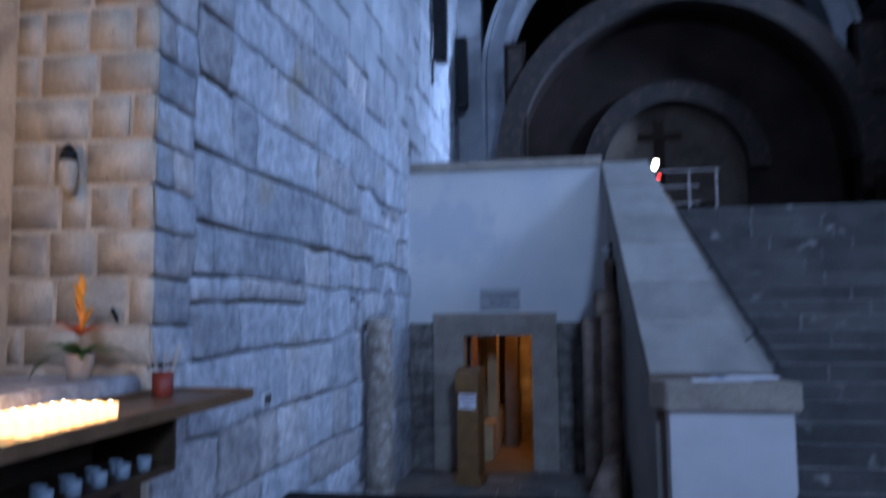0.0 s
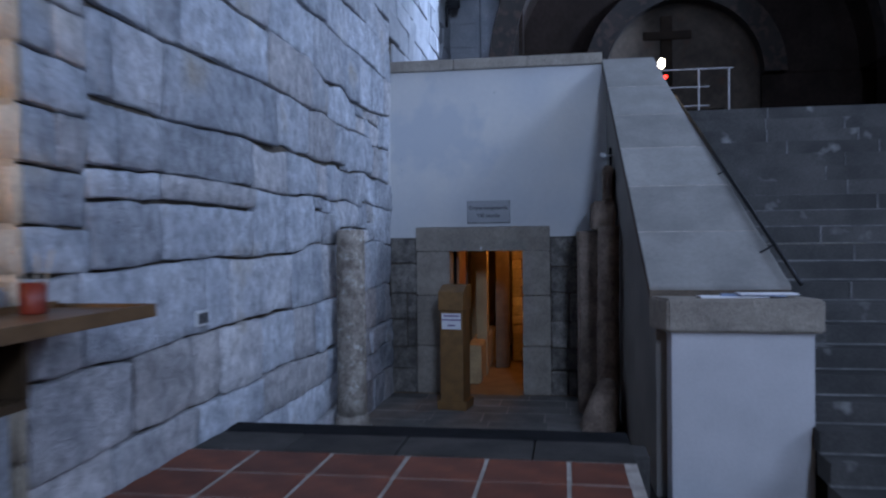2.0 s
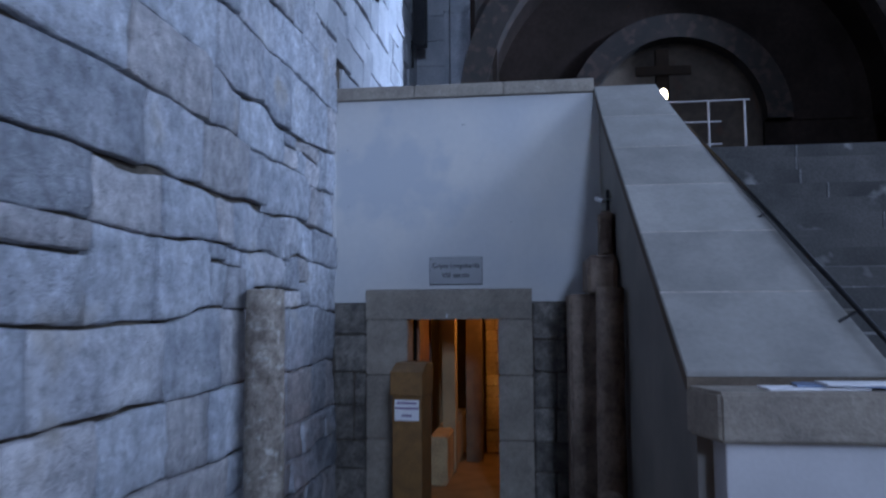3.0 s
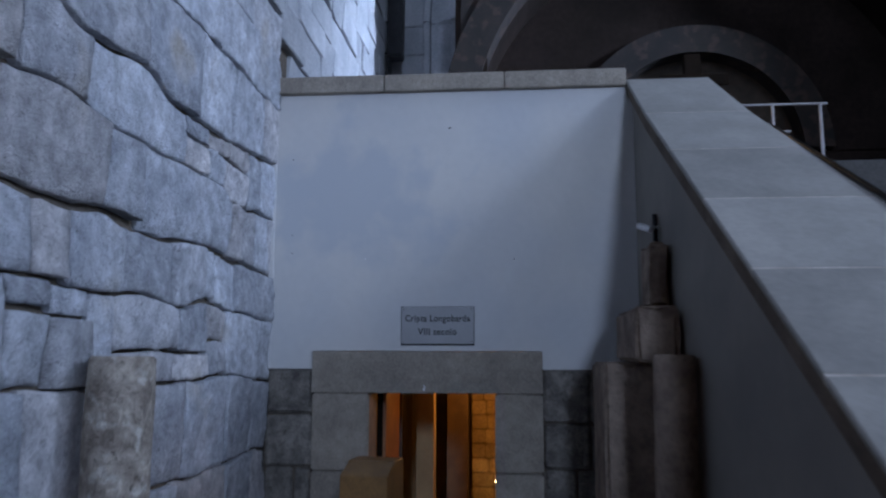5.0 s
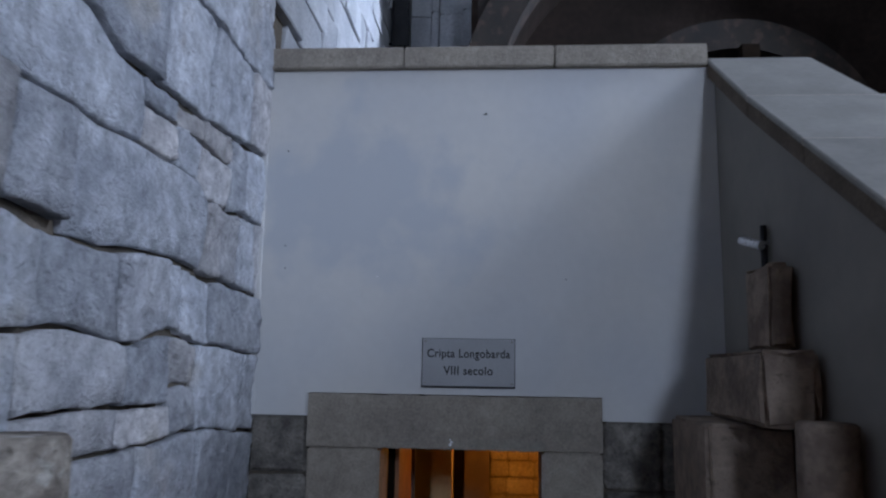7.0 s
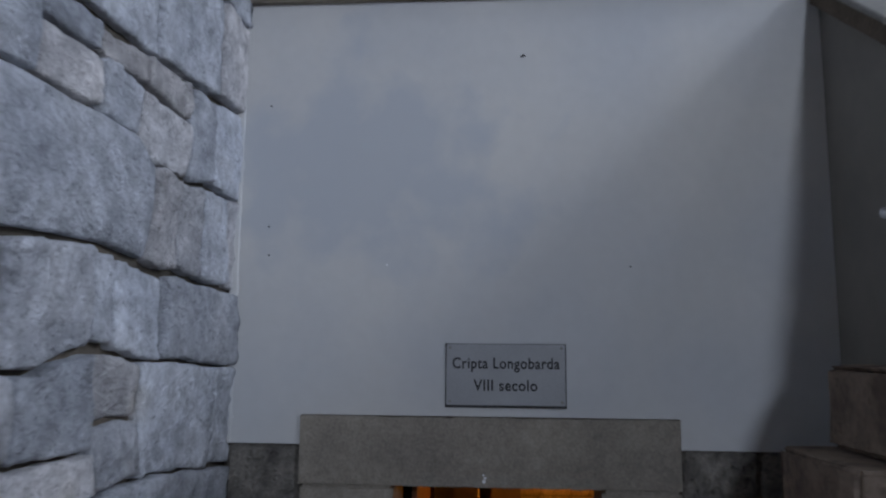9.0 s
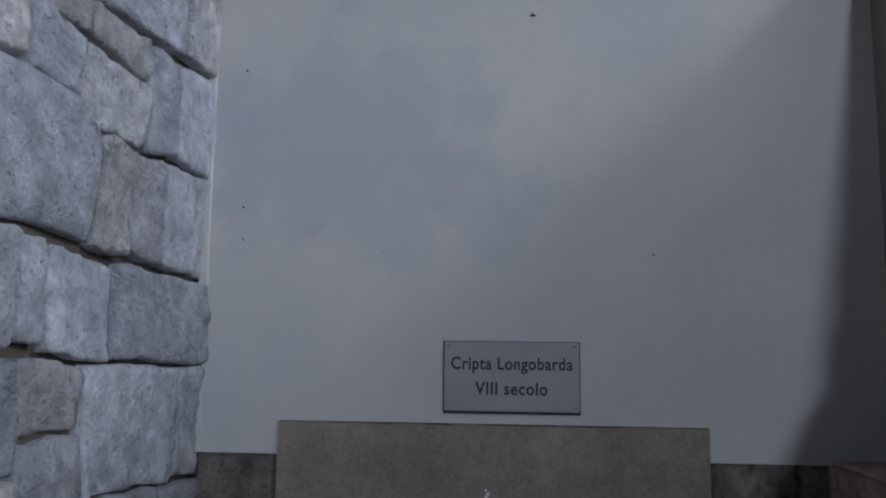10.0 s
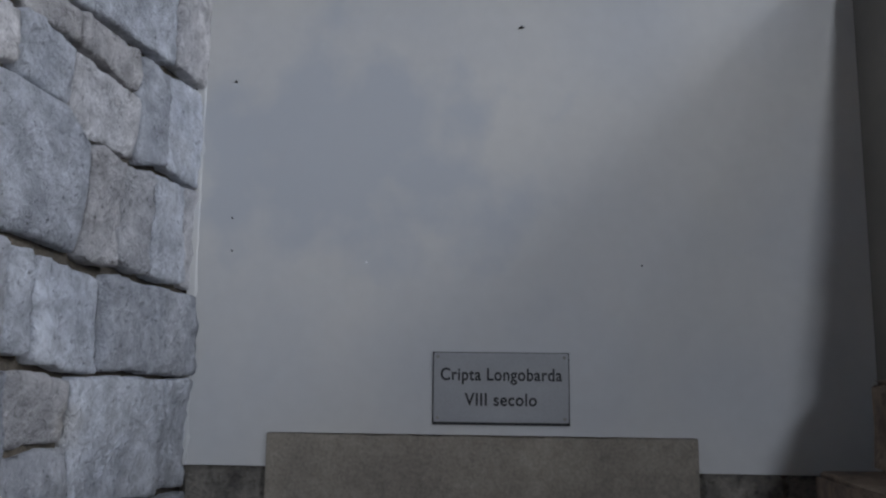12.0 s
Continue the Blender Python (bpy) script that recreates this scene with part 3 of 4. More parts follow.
def dressed_stone(bm, y0, y1, lo, hi, proud, rnd, back=-0.075, bed=(0.008, 0.008), perp=0.003, cell=0.085):
    """One roughly squared stone on the wall face x = 0: wavering edges, softened arrises, uneven face."""
    w, h = y1 - y0, max(0.06, hi((y0 + y1) / 2) - lo((y0 + y1) / 2))
    rim = min(0.012, w * 0.2, h * 0.2)
    fine = y0 > -2.3
    cell = 0.026 if fine and cell < 0.2 else cell
    nu, nv = max(2, min(34 if fine else 9, int(w / cell))), max(2, min(20 if fine else 6, int(h / cell)))
    us = [0.0, rim / w] + [rim / w + (1 - 2 * rim / w) * i / nu for i in range(1, nu)] + [1 - rim / w, 1.0]
    vs = [0.0, rim / h] + [rim / h + (1 - 2 * rim / h) * i / nv for i in range(1, nv)] + [1 - rim / h, 1.0]
    seed = Vector((rnd.uniform(0, 90), rnd.uniform(0, 90), rnd.uniform(0, 90)))
    tilt_y, tilt_z = rnd.uniform(-0.012, 0.012), rnd.uniform(-0.012, 0.012)
    rows = []
    for i, u in enumerate(us):
        row = []
        for j, v in enumerate(vs):
            edge_u, edge_v = i in (0, len(us) - 1), j in (0, len(vs) - 1)
            y = y0 + perp + (w - 2 * perp) * u
            a = lo(y) + bed[0] * (0.55 + 2.0 * abs(noise.noise(Vector((y * 1.9, seed.x, 0.3)))))
            b = hi(y) - bed[1] * (0.55 + 2.0 * abs(noise.noise(Vector((y * 1.9, seed.y, 4.3)))))
            z = a + (b - a) * v
            q = Vector((y * 3.0, z * 3.0, 0)) + seed
            y += (0.010 * noise.noise(q * 1.7) + 0.006 * noise.noise(q * 7.1)) * (1 if edge_u else 0.3)
            z += (0.010 * noise.noise(q * 2.3 + Vector((9, 0, 0))) + 0.007 * noise.noise(q * 8.3)) * (1 if edge_v else 0.3)
            x = proud + 0.020 * noise.noise(q) + 0.010 * noise.noise(q * 3.6) + 0.010 * noise.noise(q * 8.0) + 0.007 * noise.noise(q * 17.0) + tilt_y * (u - 0.5) * 2 + tilt_z * (v - 0.5) * 2
            if edge_u or edge_v:
                x -= 0.010 + 0.010 * noise.noise(q * 5.0)
            if edge_u and edge_v:
                y += 0.008 * (1 if i == 0 else -1)
                z += 0.008 * (1 if j == 0 else -1)
                x -= 0.006
            row.append(bm.verts.new((x, y, z)))
        rows.append(row)
    for r0, r1 in zip(rows, rows[1:]):
        for j in range(len(vs) - 1):
            bm.faces.new((r0[j], r1[j], r1[j + 1], r0[j + 1]))
    ring = [r[0] for r in rows] + rows[-1][1:] + [r[-1] for r in rows[-2::-1]] + rows[0][-2:0:-1]
    rear = [bm.verts.new((back, v.co.y, v.co.z)) for v in ring]
    for i in range(len(ring)):
        k = (i + 1) % len(ring)
        bm.faces.new((ring[i], rear[i], rear[k], ring[k]))


GAPS = {1: 0.012, 2: 0.008, 3: 0.012, 4: 0.012, 5: 0.013, 6: 0.014, 7: 0.021, 8: 0.015, 9: 0.020, 10: 0.016}   # half-widths of the bed joints


def lay_course(k, joints, start=WALL_END, strip=None, splits=()):
    """Stones of one course between the given vertical joints; strip: (y0, y1, height) of a thin course laid on top."""
    rnd = random.Random(100 + k)
    js = [start] + sorted(joints) + [0.014]
    for a, b in zip(js, js[1:]):
        lo, hi = (lambda y: course_line(k, y)), (lambda y: course_line(k + 1, y))
        pieces = [(a, b, lo, hi)]
        if strip and a >= strip[0] - 0.01 and b <= strip[1] + 0.01:
            split = (lambda y: course_line(k + 1, y) - strip[2])
            pieces = [(a, b, lo, split), (a, b, split, hi)]
        for s0, s1, level in splits:
            if a >= s0 - 0.01 and b <= s1 + 0.01:
                mid = (lambda y, level=level: level + 0.012 * noise.noise(Vector((y * 2.5, level, 0.7))))
                pieces = [(a, b, lo, mid), (a, b, mid, hi)]
        for y0, y1, f, g in pieces:
            bm = bmesh.new()
            dressed_stone(bm, y0, y1, f, g, rnd.uniform(-0.016, 0.020), rnd, bed=(GAPS.get(k, 0.006) * rnd.uniform(0.3, 1.3), GAPS.get(k + 1, 0.007) * rnd.uniform(0.3, 1.3)), perp=rnd.uniform(0.003, 0.009))
            part("stone", bm, ASHLAR, left_wall, smooth=True)


lay_course(0, (-6.4, -5.3, -4.4, -3.6, -2.7, -1.9, -1.1, -0.5))
lay_course(1, (-6.9, -6.0, -5.0, -4.1, -3.1, -2.2, -1.5, -0.7))
lay_course(2, (-6.75, -5.75, -4.7, -3.9, -3.0, -2.3, -1.2, -0.4))
lay_course(3, (-6.58, -5.85, -5.43, -4.7, -3.9, -3.3, -2.5, -1.7, -0.9, -0.35))
lay_course(4, (-7.03, -5.67, -5.26, -4.0, -3.2, -2.43, -2.3, -1.6, -0.95, -0.4))
lay_course(5, (-6.23, -4.83, -4.1, -3.35, -3.03, -2.71, -2.53, -1.78, -1.32, -0.975, -0.25), start=-6.94, strip=(-6.94, -4.83, 0.17),
           splits=((-3.35, -3.03, 1.645), (-3.03, -2.71, 1.62), (-2.53, -1.32, 1.47), (-1.32, -0.975, 1.555)))
lay_course(6, (-6.68, -6.25, -4.77, -4.0, -3.18, -2.94, -2.44, -1.83, -1.36, -1.22, -0.80), start=-6.94)
lay_course(7, (-6.71, -6.17, -4.27, -3.5, -2.67, -2.30, -0.99, -0.755, -0.487, -0.11), start=-6.93)
lay_course(8, (-6.34, -5.99, -4.49, -3.4, -2.87, -1.75, -1.40, -1.10, -0.61, -0.38), start=-6.92, splits=((-1.75, -0.61, 2.815),))
lay_course(9, (-6.4, -5.6, -4.4, -3.3, -2.3, -1.6, -1.0, -0.35), start=-6.91)
lay_course(10, (-6.4, -5.1, -4.0, -2.9, -2.0, -1.3, -0.6), start=-6.9)
lay_course(11, (-5.7, -4.6, -3.5, -2.5, -1.5, -0.7), start=-6.9)

# corner stones with beds of their own, beside the side chapel
CORNER_BEDS = [course_line(5, -7.2), 1.42, 1.70, 1.975, 2.235, 2.50, 2.77, 3.03, 3.30, 3.58, 3.85, 4.12, 4.40]
corner_rnd = random.Random(61)
for k, (lo_z, hi_z) in enumerate(zip(CORNER_BEDS, CORNER_BEDS[1:])):
    ys = [WALL_END, -7.19, -6.935] if k in (2, 4, 7, 10) else [WALL_END, -6.935]
    for a, b in zip(ys, ys[1:]):
        bm = bmesh.new()
        dressed_stone(bm, a, b, lambda y: lo_z - 0.03 * (y + 7.2), lambda y: hi_z - 0.03 * (y + 7.2), corner_rnd.uniform(-0.014, 0.014), corner_rnd, bed=(0.009, 0.009), perp=0.004)
        part("stone", bm, ASHLAR, left_wall, smooth=True)

bm = bmesh.new()
rnd = random.Random(5)
z = 4.40
while z < 9.6:
    h = rnd.uniform(0.34, 0.5)
    y = WALL_END
    while y < -0.05:
        w = rnd.uniform(0.45, 1.2)
        e = min(y + w, 0.0)
        if e - y > 0.1:
            dressed_stone(bm, y, e, lambda q: z, lambda q: z + h, rnd.uniform(-0.01, 0.02), rnd, cell=0.3)
        y += w
    z += h
tagged(part("ashlar_upper", bm, ASHLAR_FAR, left_wall), "", "", "", "stuff")
bm = bmesh.new()
z = TOP
while z < 9.6:
    h = rnd.uniform(0.3, 0.46)
    y = 0.37 if z < 3.9 else 0.0
    while y < 9.0:
        w = rnd.uniform(0.4, 1.0)
        dressed_stone(bm, y, min(y + w, 9.02), lambda q: z, lambda q: z + h, rnd.uniform(-0.012, 0.02), rnd, cell=0.3)
        y += w
    z += h
tagged(part("ashlar_choir", bm, ASHLAR_FAR, left_wall), "", "", "", "stuff")

# end of the wall towards the side chapel, warm sandstone courses in pale mortar
block("mortar_bed", WARM_MORTAR, left_wall, -0.9, WALL_END - 0.012, LOW, -0.012, WALL_END - 0.001, 4.45)
END_BEDS = [0.0, 0.35, 0.72] + CORNER_BEDS
for k, (z0, z1) in enumerate(zip(END_BEDS, END_BEDS[1:])):
    x = 0.022
    first = True
    while x > -0.84:
        w = (rnd.uniform(0.36, 0.52) if k % 2 else 0.155) if first else rnd.uniform(0.18, 0.46)
        first = False
        e = -0.9 if x - w < -0.8 else x - w
        bm = bmesh.new()
        box(bm, e + 0.005, WALL_END - 0.014 - rnd.uniform(0, 0.005), z0 + 0.006, x - 0.005, WALL_END + 0.02, z1 - 0.006)
        bmesh.ops.bevel(bm, geom=bm.edges[:], offset=0.010, segments=2, affect='EDGES')
        for v in bm.verts:
            v.co += 0.006 * noise.noise_vector(v.co * 5.0 + Vector((k, x, 0)))
        part("quoin", bm, SANDSTONE, left_wall, smooth=True)
        x = e

# ---- masonry round the crypt door ----
def masonry(parent, name, mat, x0, x1, z0, z1, seed, y=0.0, rows=5):
    rnd = random.Random(seed)
    z = z0
    for r in range(rows):
        h = (z1 - z0) / rows * rnd.uniform(0.85, 1.15)
        top = z1 if r == rows - 1 else min(z + h, z1 - 0.05)
        x = x0
        while x < x1 - 0.02:
            w = rnd.uniform(0.22, 0.42)
            e = x1 if x + w > x1 - 0.12 else x + w
            bm = bmesh.new()
            box(bm, x + 0.006, y - rnd.uniform(-0.012, 0.012), z + 0.006, e - 0.006, y + 0.09, top - 0.006)
            bmesh.ops.bevel(bm, geom=bm.edges[:], offset=0.018, segments=1, affect='EDGES')
            for v in bm.verts:
                v.co += Vector((rnd.uniform(-0.007, 0.007), rnd.uniform(-0.005, 0.005), rnd.uniform(-0.007, 0.007)))
            part(name, bm, mat, parent)
            x = e
        z = top


masonry(crypt_wall, "rubble_stone", RUBBLE, -0.02, LX0 - 0.0, LOW, SKIRT, 3, 0.0, 6)
masonry(crypt_wall, "rubble_stone", RUBBLE, LX1, 2.96, LOW, SKIRT, 4, 0.0, 6)
for k, (x0, x1) in enumerate(((LX0, DX0), (DX1, LX1))):
    for z0, z1 in ((LOW, -0.15), (-0.15, 0.55), (0.55, DZ1)):
        block("jamb_stone", LINTEL_STONE, surround, x0 + 0.004, -0.012 + rng.uniform(-0.006, 0.006), z0 + 0.004, x1, 0.36, z1 - 0.004, 0.014)

# ---- the plaque ----
plaque = thing("plaque", "brushed grey metal plaque reading Cripta Longobarda VIII secolo", "sign")
QX0, QX1, QZ0, QZ1 = 1.089, 1.672, 1.556, 1.853
bm = bmesh.new()
box(bm, QX0, -0.022, QZ0, QX1, -0.004, QZ1, 0.003)
part("plate", bm, PLAQUE, plaque)
# black rim past the plate, widest below, stands for its shadow
bm = bmesh.new()
box(bm, QX0 - 0.005, -0.012, QZ0 - 0.012, QX1 + 0.005, 0.0, QZ1 + 0.003)
part("backing", bm, INK, plaque, "black backing rim painted as the plate's shadow gap")
for x in (QX0 + 0.018, QX1 - 0.018):
    for zq in (QZ0 + 0.018, QZ1 - 0.018):
        bm = bmesh.new()
        rod(bm, (x, -0.022, zq), (x, -0.028, zq), 0.007)
        part("screw", bm, GREY_STONE, plaque)


def lettering(text, parent, at, size, mat, rot=(90, 0, 0), width=None):
    c = bpy.data.curves.new("lettering", 'FONT')
    c.body, c.size, c.align_x, c.extrude, c.offset = text, size, 'CENTER', 0.0008, 0.0015
    c.space_character = 1.08
    tmp = bpy.data.objects.new("tmp", c)
    me = bpy.data.meshes.new_from_object(tmp)
    bpy.data.objects.remove(tmp)
    me.materials.clear()
    me.materials.append(mat)
    ob = new("lettering", me)
    if width:
        xs = [v.co.x for v in me.vertices]
        f = width / (max(xs) - min(xs))
        for v in me.vertices:
            v.co.x *= f
    ob.parent = parent
    ob.matrix_basis = pose(*at, *rot)
    return ob


QC = (QX0 + QX1) / 2
lettering("Cripta Longobarda", plaque, (QC, -0.0232, 1.735), 0.075, INK, width=0.525)
lettering("VIII secolo", plaque, (QC, -0.0232, 1.628), 0.075, INK, width=0.312)

# ragged plaster seam where the wall meets the ashlar
bm = bmesh.new()
seam = random.Random(21)
last = None
for i in range(61):
    z = SKIRT + (3.66 - SKIRT) * i / 60
    w = 0.001 + 0.007 * seam.random() * seam.random() + (0.010 if i % 17 == 3 else 0)
    ring = [bm.verts.new(p) for p in ((-0.03, -0.012, z), (0.002 + 0.3 * w, -0.006 - 0.4 * w, z), (0.004 + w, -0.002, z), (0.004 + w, 0.004, z))]
    if last:
        for a, b in ((0, 1), (1, 2), (2, 3)):
            bm.faces.new((last[a], last[b], ring[b], ring[a]))
    last = ring
setting("trim_seam", bm, PLASTER, "ragged pale mortar seam in the wall corner")

# nail stubs and chips in the plaster
for k, (x, z) in enumerate(((0.149, 3.097), (1.476, 3.353), (0.16, 2.45), (0.165, 2.30), (0.78, 2.25), (2.0, 2.24))):
    nail = thing("wall_nail", "tiny dark nail stub in the plaster", "nail", "nails in the plaster")
    bm = bmesh.new()
    rod(bm, (x, 0.004, z), (x, -0.010, z), 0.0045, 6)
    part("stub", bm, IRON if k != 4 else PAPER, nail)
    if k == 1:
        bm = bmesh.new()
        rod(bm, (x - 0.014, -0.009, z - 0.010), (x + 0.014, -0.009, z - 0.007), 0.003, 6)
        part("hook", bm, IRON, nail)

bm = bmesh.new()
for dx, dz, r in ((0.0, 0.0, 0.009), (0.006, 0.016, 0.007), (-0.002, 0.03, 0.005)):
    rod(bm, (1.275 + dx, -0.0255, 1.195 + dz), (1.275 + dx, -0.0285, 1.195 + dz), r, 9)
part("plaster_drip", bm, PAPER, surround, "small pale plaster drip")

# ---- crypt passage behind the door ----
slab("crypt_floor", CRYPT_FLOOR, "warm brick floor of the crypt passage", 0.0, 0.0, LOW - 0.2, 2.9, 5.0, LOW - 0.002)
slab("crypt_ceiling", CRYPT_PLASTER, "low vaulted crypt ceiling", -0.2, 0.36, 1.62, 3.0, 5.0, 1.8)
slab("crypt_wall_far", CRYPT_PLASTER, "warm stone end wall of the crypt", -0.2, 4.9, LOW, 3.0, 5.1, 1.62)
slab("crypt_wall_west", CRYPT_PLASTER, "pale plaster wall in the crypt passage", 0.35, 0.36, LOW, 0.55, 5.0, 1.62)
crypt_side = slab("crypt_wall_east", CRYPT_MORTAR, "warm-lit stone wall in the crypt passage", 2.32, 0.36, LOW, 2.55, 5.0, 1.62)
for r in range(9):
    y = 0.4
    while y < 4.8:
        w = rng.uniform(0.25, 0.5)
        block("stone", CRYPT_WALL, crypt_side, 2.27 + rng.uniform(-0.01, 0.01), y + 0.006, LOW + 0.27 * r + 0.006, 2.34, min(y + w, 4.85) - 0.006, LOW + 0.27 * (r + 1) - 0.006, 0.012)
        y += w
leaf = thing("crypt_door", "brown wooden door standing open inwards", "door")
block("door_leaf", RED_WOOD, leaf, 0.86, 0.40, LOW + 0.01, 0.905, 1.25, DZ1 + 0.1, 0.004)
block("door_edge", DARK_WOOD, leaf, 0.90, 1.20, LOW + 0.01, 0.93, 1.25, DZ1 + 0.1, 0.002)
# black strip put in the dark gap between jamb and leaf
block("gap_strip", BLACK_WOOD, leaf, 0.832, 0.37, LOW + 0.01, 0.878, 0.42, DZ1 + 0.1, 0.003, "black strip set in the dark gap beside the door leaf")
pillar = thing("crypt_pillar", "yellow-brown square pillar inside the crypt", "pillar")
block("shaft", CRYPT_PLASTER, pillar, 1.03, 1.5, LOW, 1.20, 1.75, 1.62, 0.01)
post = thing("crypt_post", "dark timber post in the crypt passage", "post")
block("post_shaft", POST_WOOD, post, 1.27, 2.2, LOW, 1.50, 2.35, 1.62, 0.01)
bench = thing("crypt_bench", "low warm stone bench along the crypt passage", "bench")
block("bench_body", CRYPT_WALL, bench, 0.95, 0.75, LOW, 1.18, 3.4, -0.25, 0.02)
cross_wall = slab("crypt_wall_cross", CRYPT_MORTAR, "warm-lit rubble wall across the crypt", 1.50, 2.9, LOW, 2.35, 3.1, 1.62)
for r in range(15):
    x = 1.50
    while x < 2.30:
        w = rng.uniform(0.12, 0.27)
        block("stone", CRYPT_WALL, cross_wall, x + 0.006, 2.85 + rng.uniform(-0.012, 0.012), LOW + 0.162 * r + 0.006, min(x + w, 2.34) - 0.006, 2.91, LOW + 0.162 * (r + 1) - 0.006, 0.014)
        x += w
spot = thing("crypt_spotlight", "small bright lamp low in the crypt passage", "lamp")
bm = bmesh.new()
lathe(bm, [(0.012, -0.02), (0.022, -0.01), (0.022, 0.01), (0.012, 0.02)], 1.80, 2.6, 12)
g = part("bulb", bm, LAMP_WARM, spot)
g.location.z = 0.10
bm = bmesh.new()
rod(bm, (1.80, 2.6, 0.08), (1.80, 2.6, LOW), 0.012)
part("stem", bm, IRON, spot)

# ---- landing paving, tiles ----
paver = thing("landing_paving", "worn grey stone flags on the landing", "paving", "", "structure")
y = -3.9
while y < -0.02:
    d = min(rng.uniform(0.38, 0.55), -0.01 - y)
    x = 0.0
    while x < 2.94:
        w = rng.uniform(0.5, 0.9)
        e = 2.95 if x + w > 2.6 else x + w
        block("flag", FLAG, paver, x + 0.005, y + 0.005, LOW - 0.05, e - 0.005, y + d - 0.005, LOW + rng.uniform(-0.002, 0.004), 0.006)
        x = e
    y += d
TW, TD = 0.49, 0.44
tile_data = []
for w in (TW, 0.34):
    tile_bm = bmesh.new()
    box(tile_bm, 0.012, 0.012, -0.02, w - 0.012, TD - 0.012, 0.0, 0.005)
    tile_me = bpy.data.meshes.new("tile")
    tile_bm.to_mesh(tile_me)
    tile_bm.free()
    tile_me.materials.append(TERRACOTTA)
    tile_data.append(tile_me)
for r in range(9):
    for c in range(-3, 12):
        x, y = -0.03 + TW * c, -5.893 - TD * (r + 1)
        cut = y > -6.75 - TD * 0.5 and x + TW > 2.82
        if cut and x > 2.7:
            continue
        t = new("tile", tile_data[1 if cut else 0])
        t.parent = floor_nave
        t.location = (x, y, rng.uniform(-0.002, 0.002))

verts, faces = [], []
for r in range(34):
    for c in range(-4, 25):
        x, y = -0.03 + TW * c, -5.893 - TD * (r + 1)
        if (r < 9 and -3 <= c < 12) or y < -21.9 or x < -2.2 or (y > -6.75 - TD * 0.5):
            continue
        k = len(verts)
        g = 0.01
        verts += [(x + g, y + g, 0.0), (x + TW - g, y + g, 0.0), (x + TW - g, y + TD - g, 0.0), (x + g, y + TD - g, 0.0)]
        verts += [(vx, vy, -0.02) for vx, vy, vz in verts[k:k + 4]]
        faces += [(k, k + 1, k + 2, k + 3)] + [(k + i, k + 4 + i, k + 4 + (i + 1) % 4, k + (i + 1) % 4) for i in range(4)]
rest = bpy.data.meshes.new("tile_field")
rest.from_pydata(verts, [], faces)
rest.materials.append(TERRACOTTA)
field = new("tile_field", rest)
field.parent = floor_nave
tagged(field, "", "", "", "stuff")

# ---- offering box before the door ----
stand = thing("offering_box", "tall narrow light-oak offering box with sloped top and label", "offering box", at=(1.02, -0.85, LOW))
bm = bmesh.new()
box(bm, -0.19, -0.19, 0.0, 0.19, 0.19, 0.12, 0.01)
part("plinth", bm, OAK, stand)
bm = bmesh.new()
box(bm, -0.15, -0.17, 0.12, 0.15, 0.17, 1.26, 0.006)
part("body", bm, OAK, stand)
bm = bmesh.new()
prism(bm, [(-0.195, 1.26), (0.19, 1.26), (0.19, 1.57), (-0.02, 1.57), (-0.195, 1.49)], -0.165, 0.165, 'x')
bmesh.ops.bevel(bm, geom=bm.edges[:], offset=0.006, segments=1, affect='EDGES')
part("head", bm, OAK, stand)
bm = bmesh.new()
box(bm, -0.125, -0.176, 1.02, 0.125, -0.168, 1.22)
part("notice", bm, PAPER, stand, "white paper notice with violet print")
for z, w in ((1.19, 0.2), (1.14, 0.24), (1.07, 0.1)):
    bm = bmesh.new()
    box(bm, -w / 2, -0.179, z - 0.01, w / 2, -0.175, z + 0.008)
    part("print_bar", bm, PRINT, stand)
stand.rotation_euler.z = radians(-8)

# ---- columns and fragments ----
def old_column(name, label, r, h, at, mat, tilt=(0, 0), base=True, seed=1):
    ob = thing(name, label, "column", "ancient columns by the crypt door", at=at)
    if base:
        bm = bmesh.new()
        box(bm, -r * 1.45, -r * 1.45, 0, r * 1.45, r * 1.45, 0.13, 0.02)
        part("plinth", bm, mat, ob)
        bm = bmesh.new()
        lathe(bm, [(r * 1.38, 0.13), (r * 1.42, 0.17), (r * 1.3, 0.22), (r * 1.12, 0.25), (r * 1.16, 0.29), (r * 1.02, 0.34)], wobble=0.008, seed=seed)
        part("base_moulding", bm, mat, ob, smooth=True)
    z0 = 0.33 if base else 0.0
    bm = bmesh.new()
    prof = [(r * (1.0 - 0.06 * i / 10), z0 + (h - z0) * i / 10) for i in range(11)]
    lathe(bm, prof + [(r * 0.86, h + 0.015)], wobble=0.006, seed=seed)
    part("shaft", bm, mat, ob, smooth=True)
    ob.rotation_euler = (radians(tilt[0]), radians(tilt[1]), 0)
    return ob


old_column("column", "weathered pale stone column standing against the ashlar wall", 0.155, 2.25, (0.20, -2.78, LOW), COLUMN_STONE)
old_column("column", "brown broken column shaft leaning by the parapet", 0.125, 2.27, (2.89, -1.60, LOW), RELIC_STONE, (0.6, 0.4), base=False, seed=4)


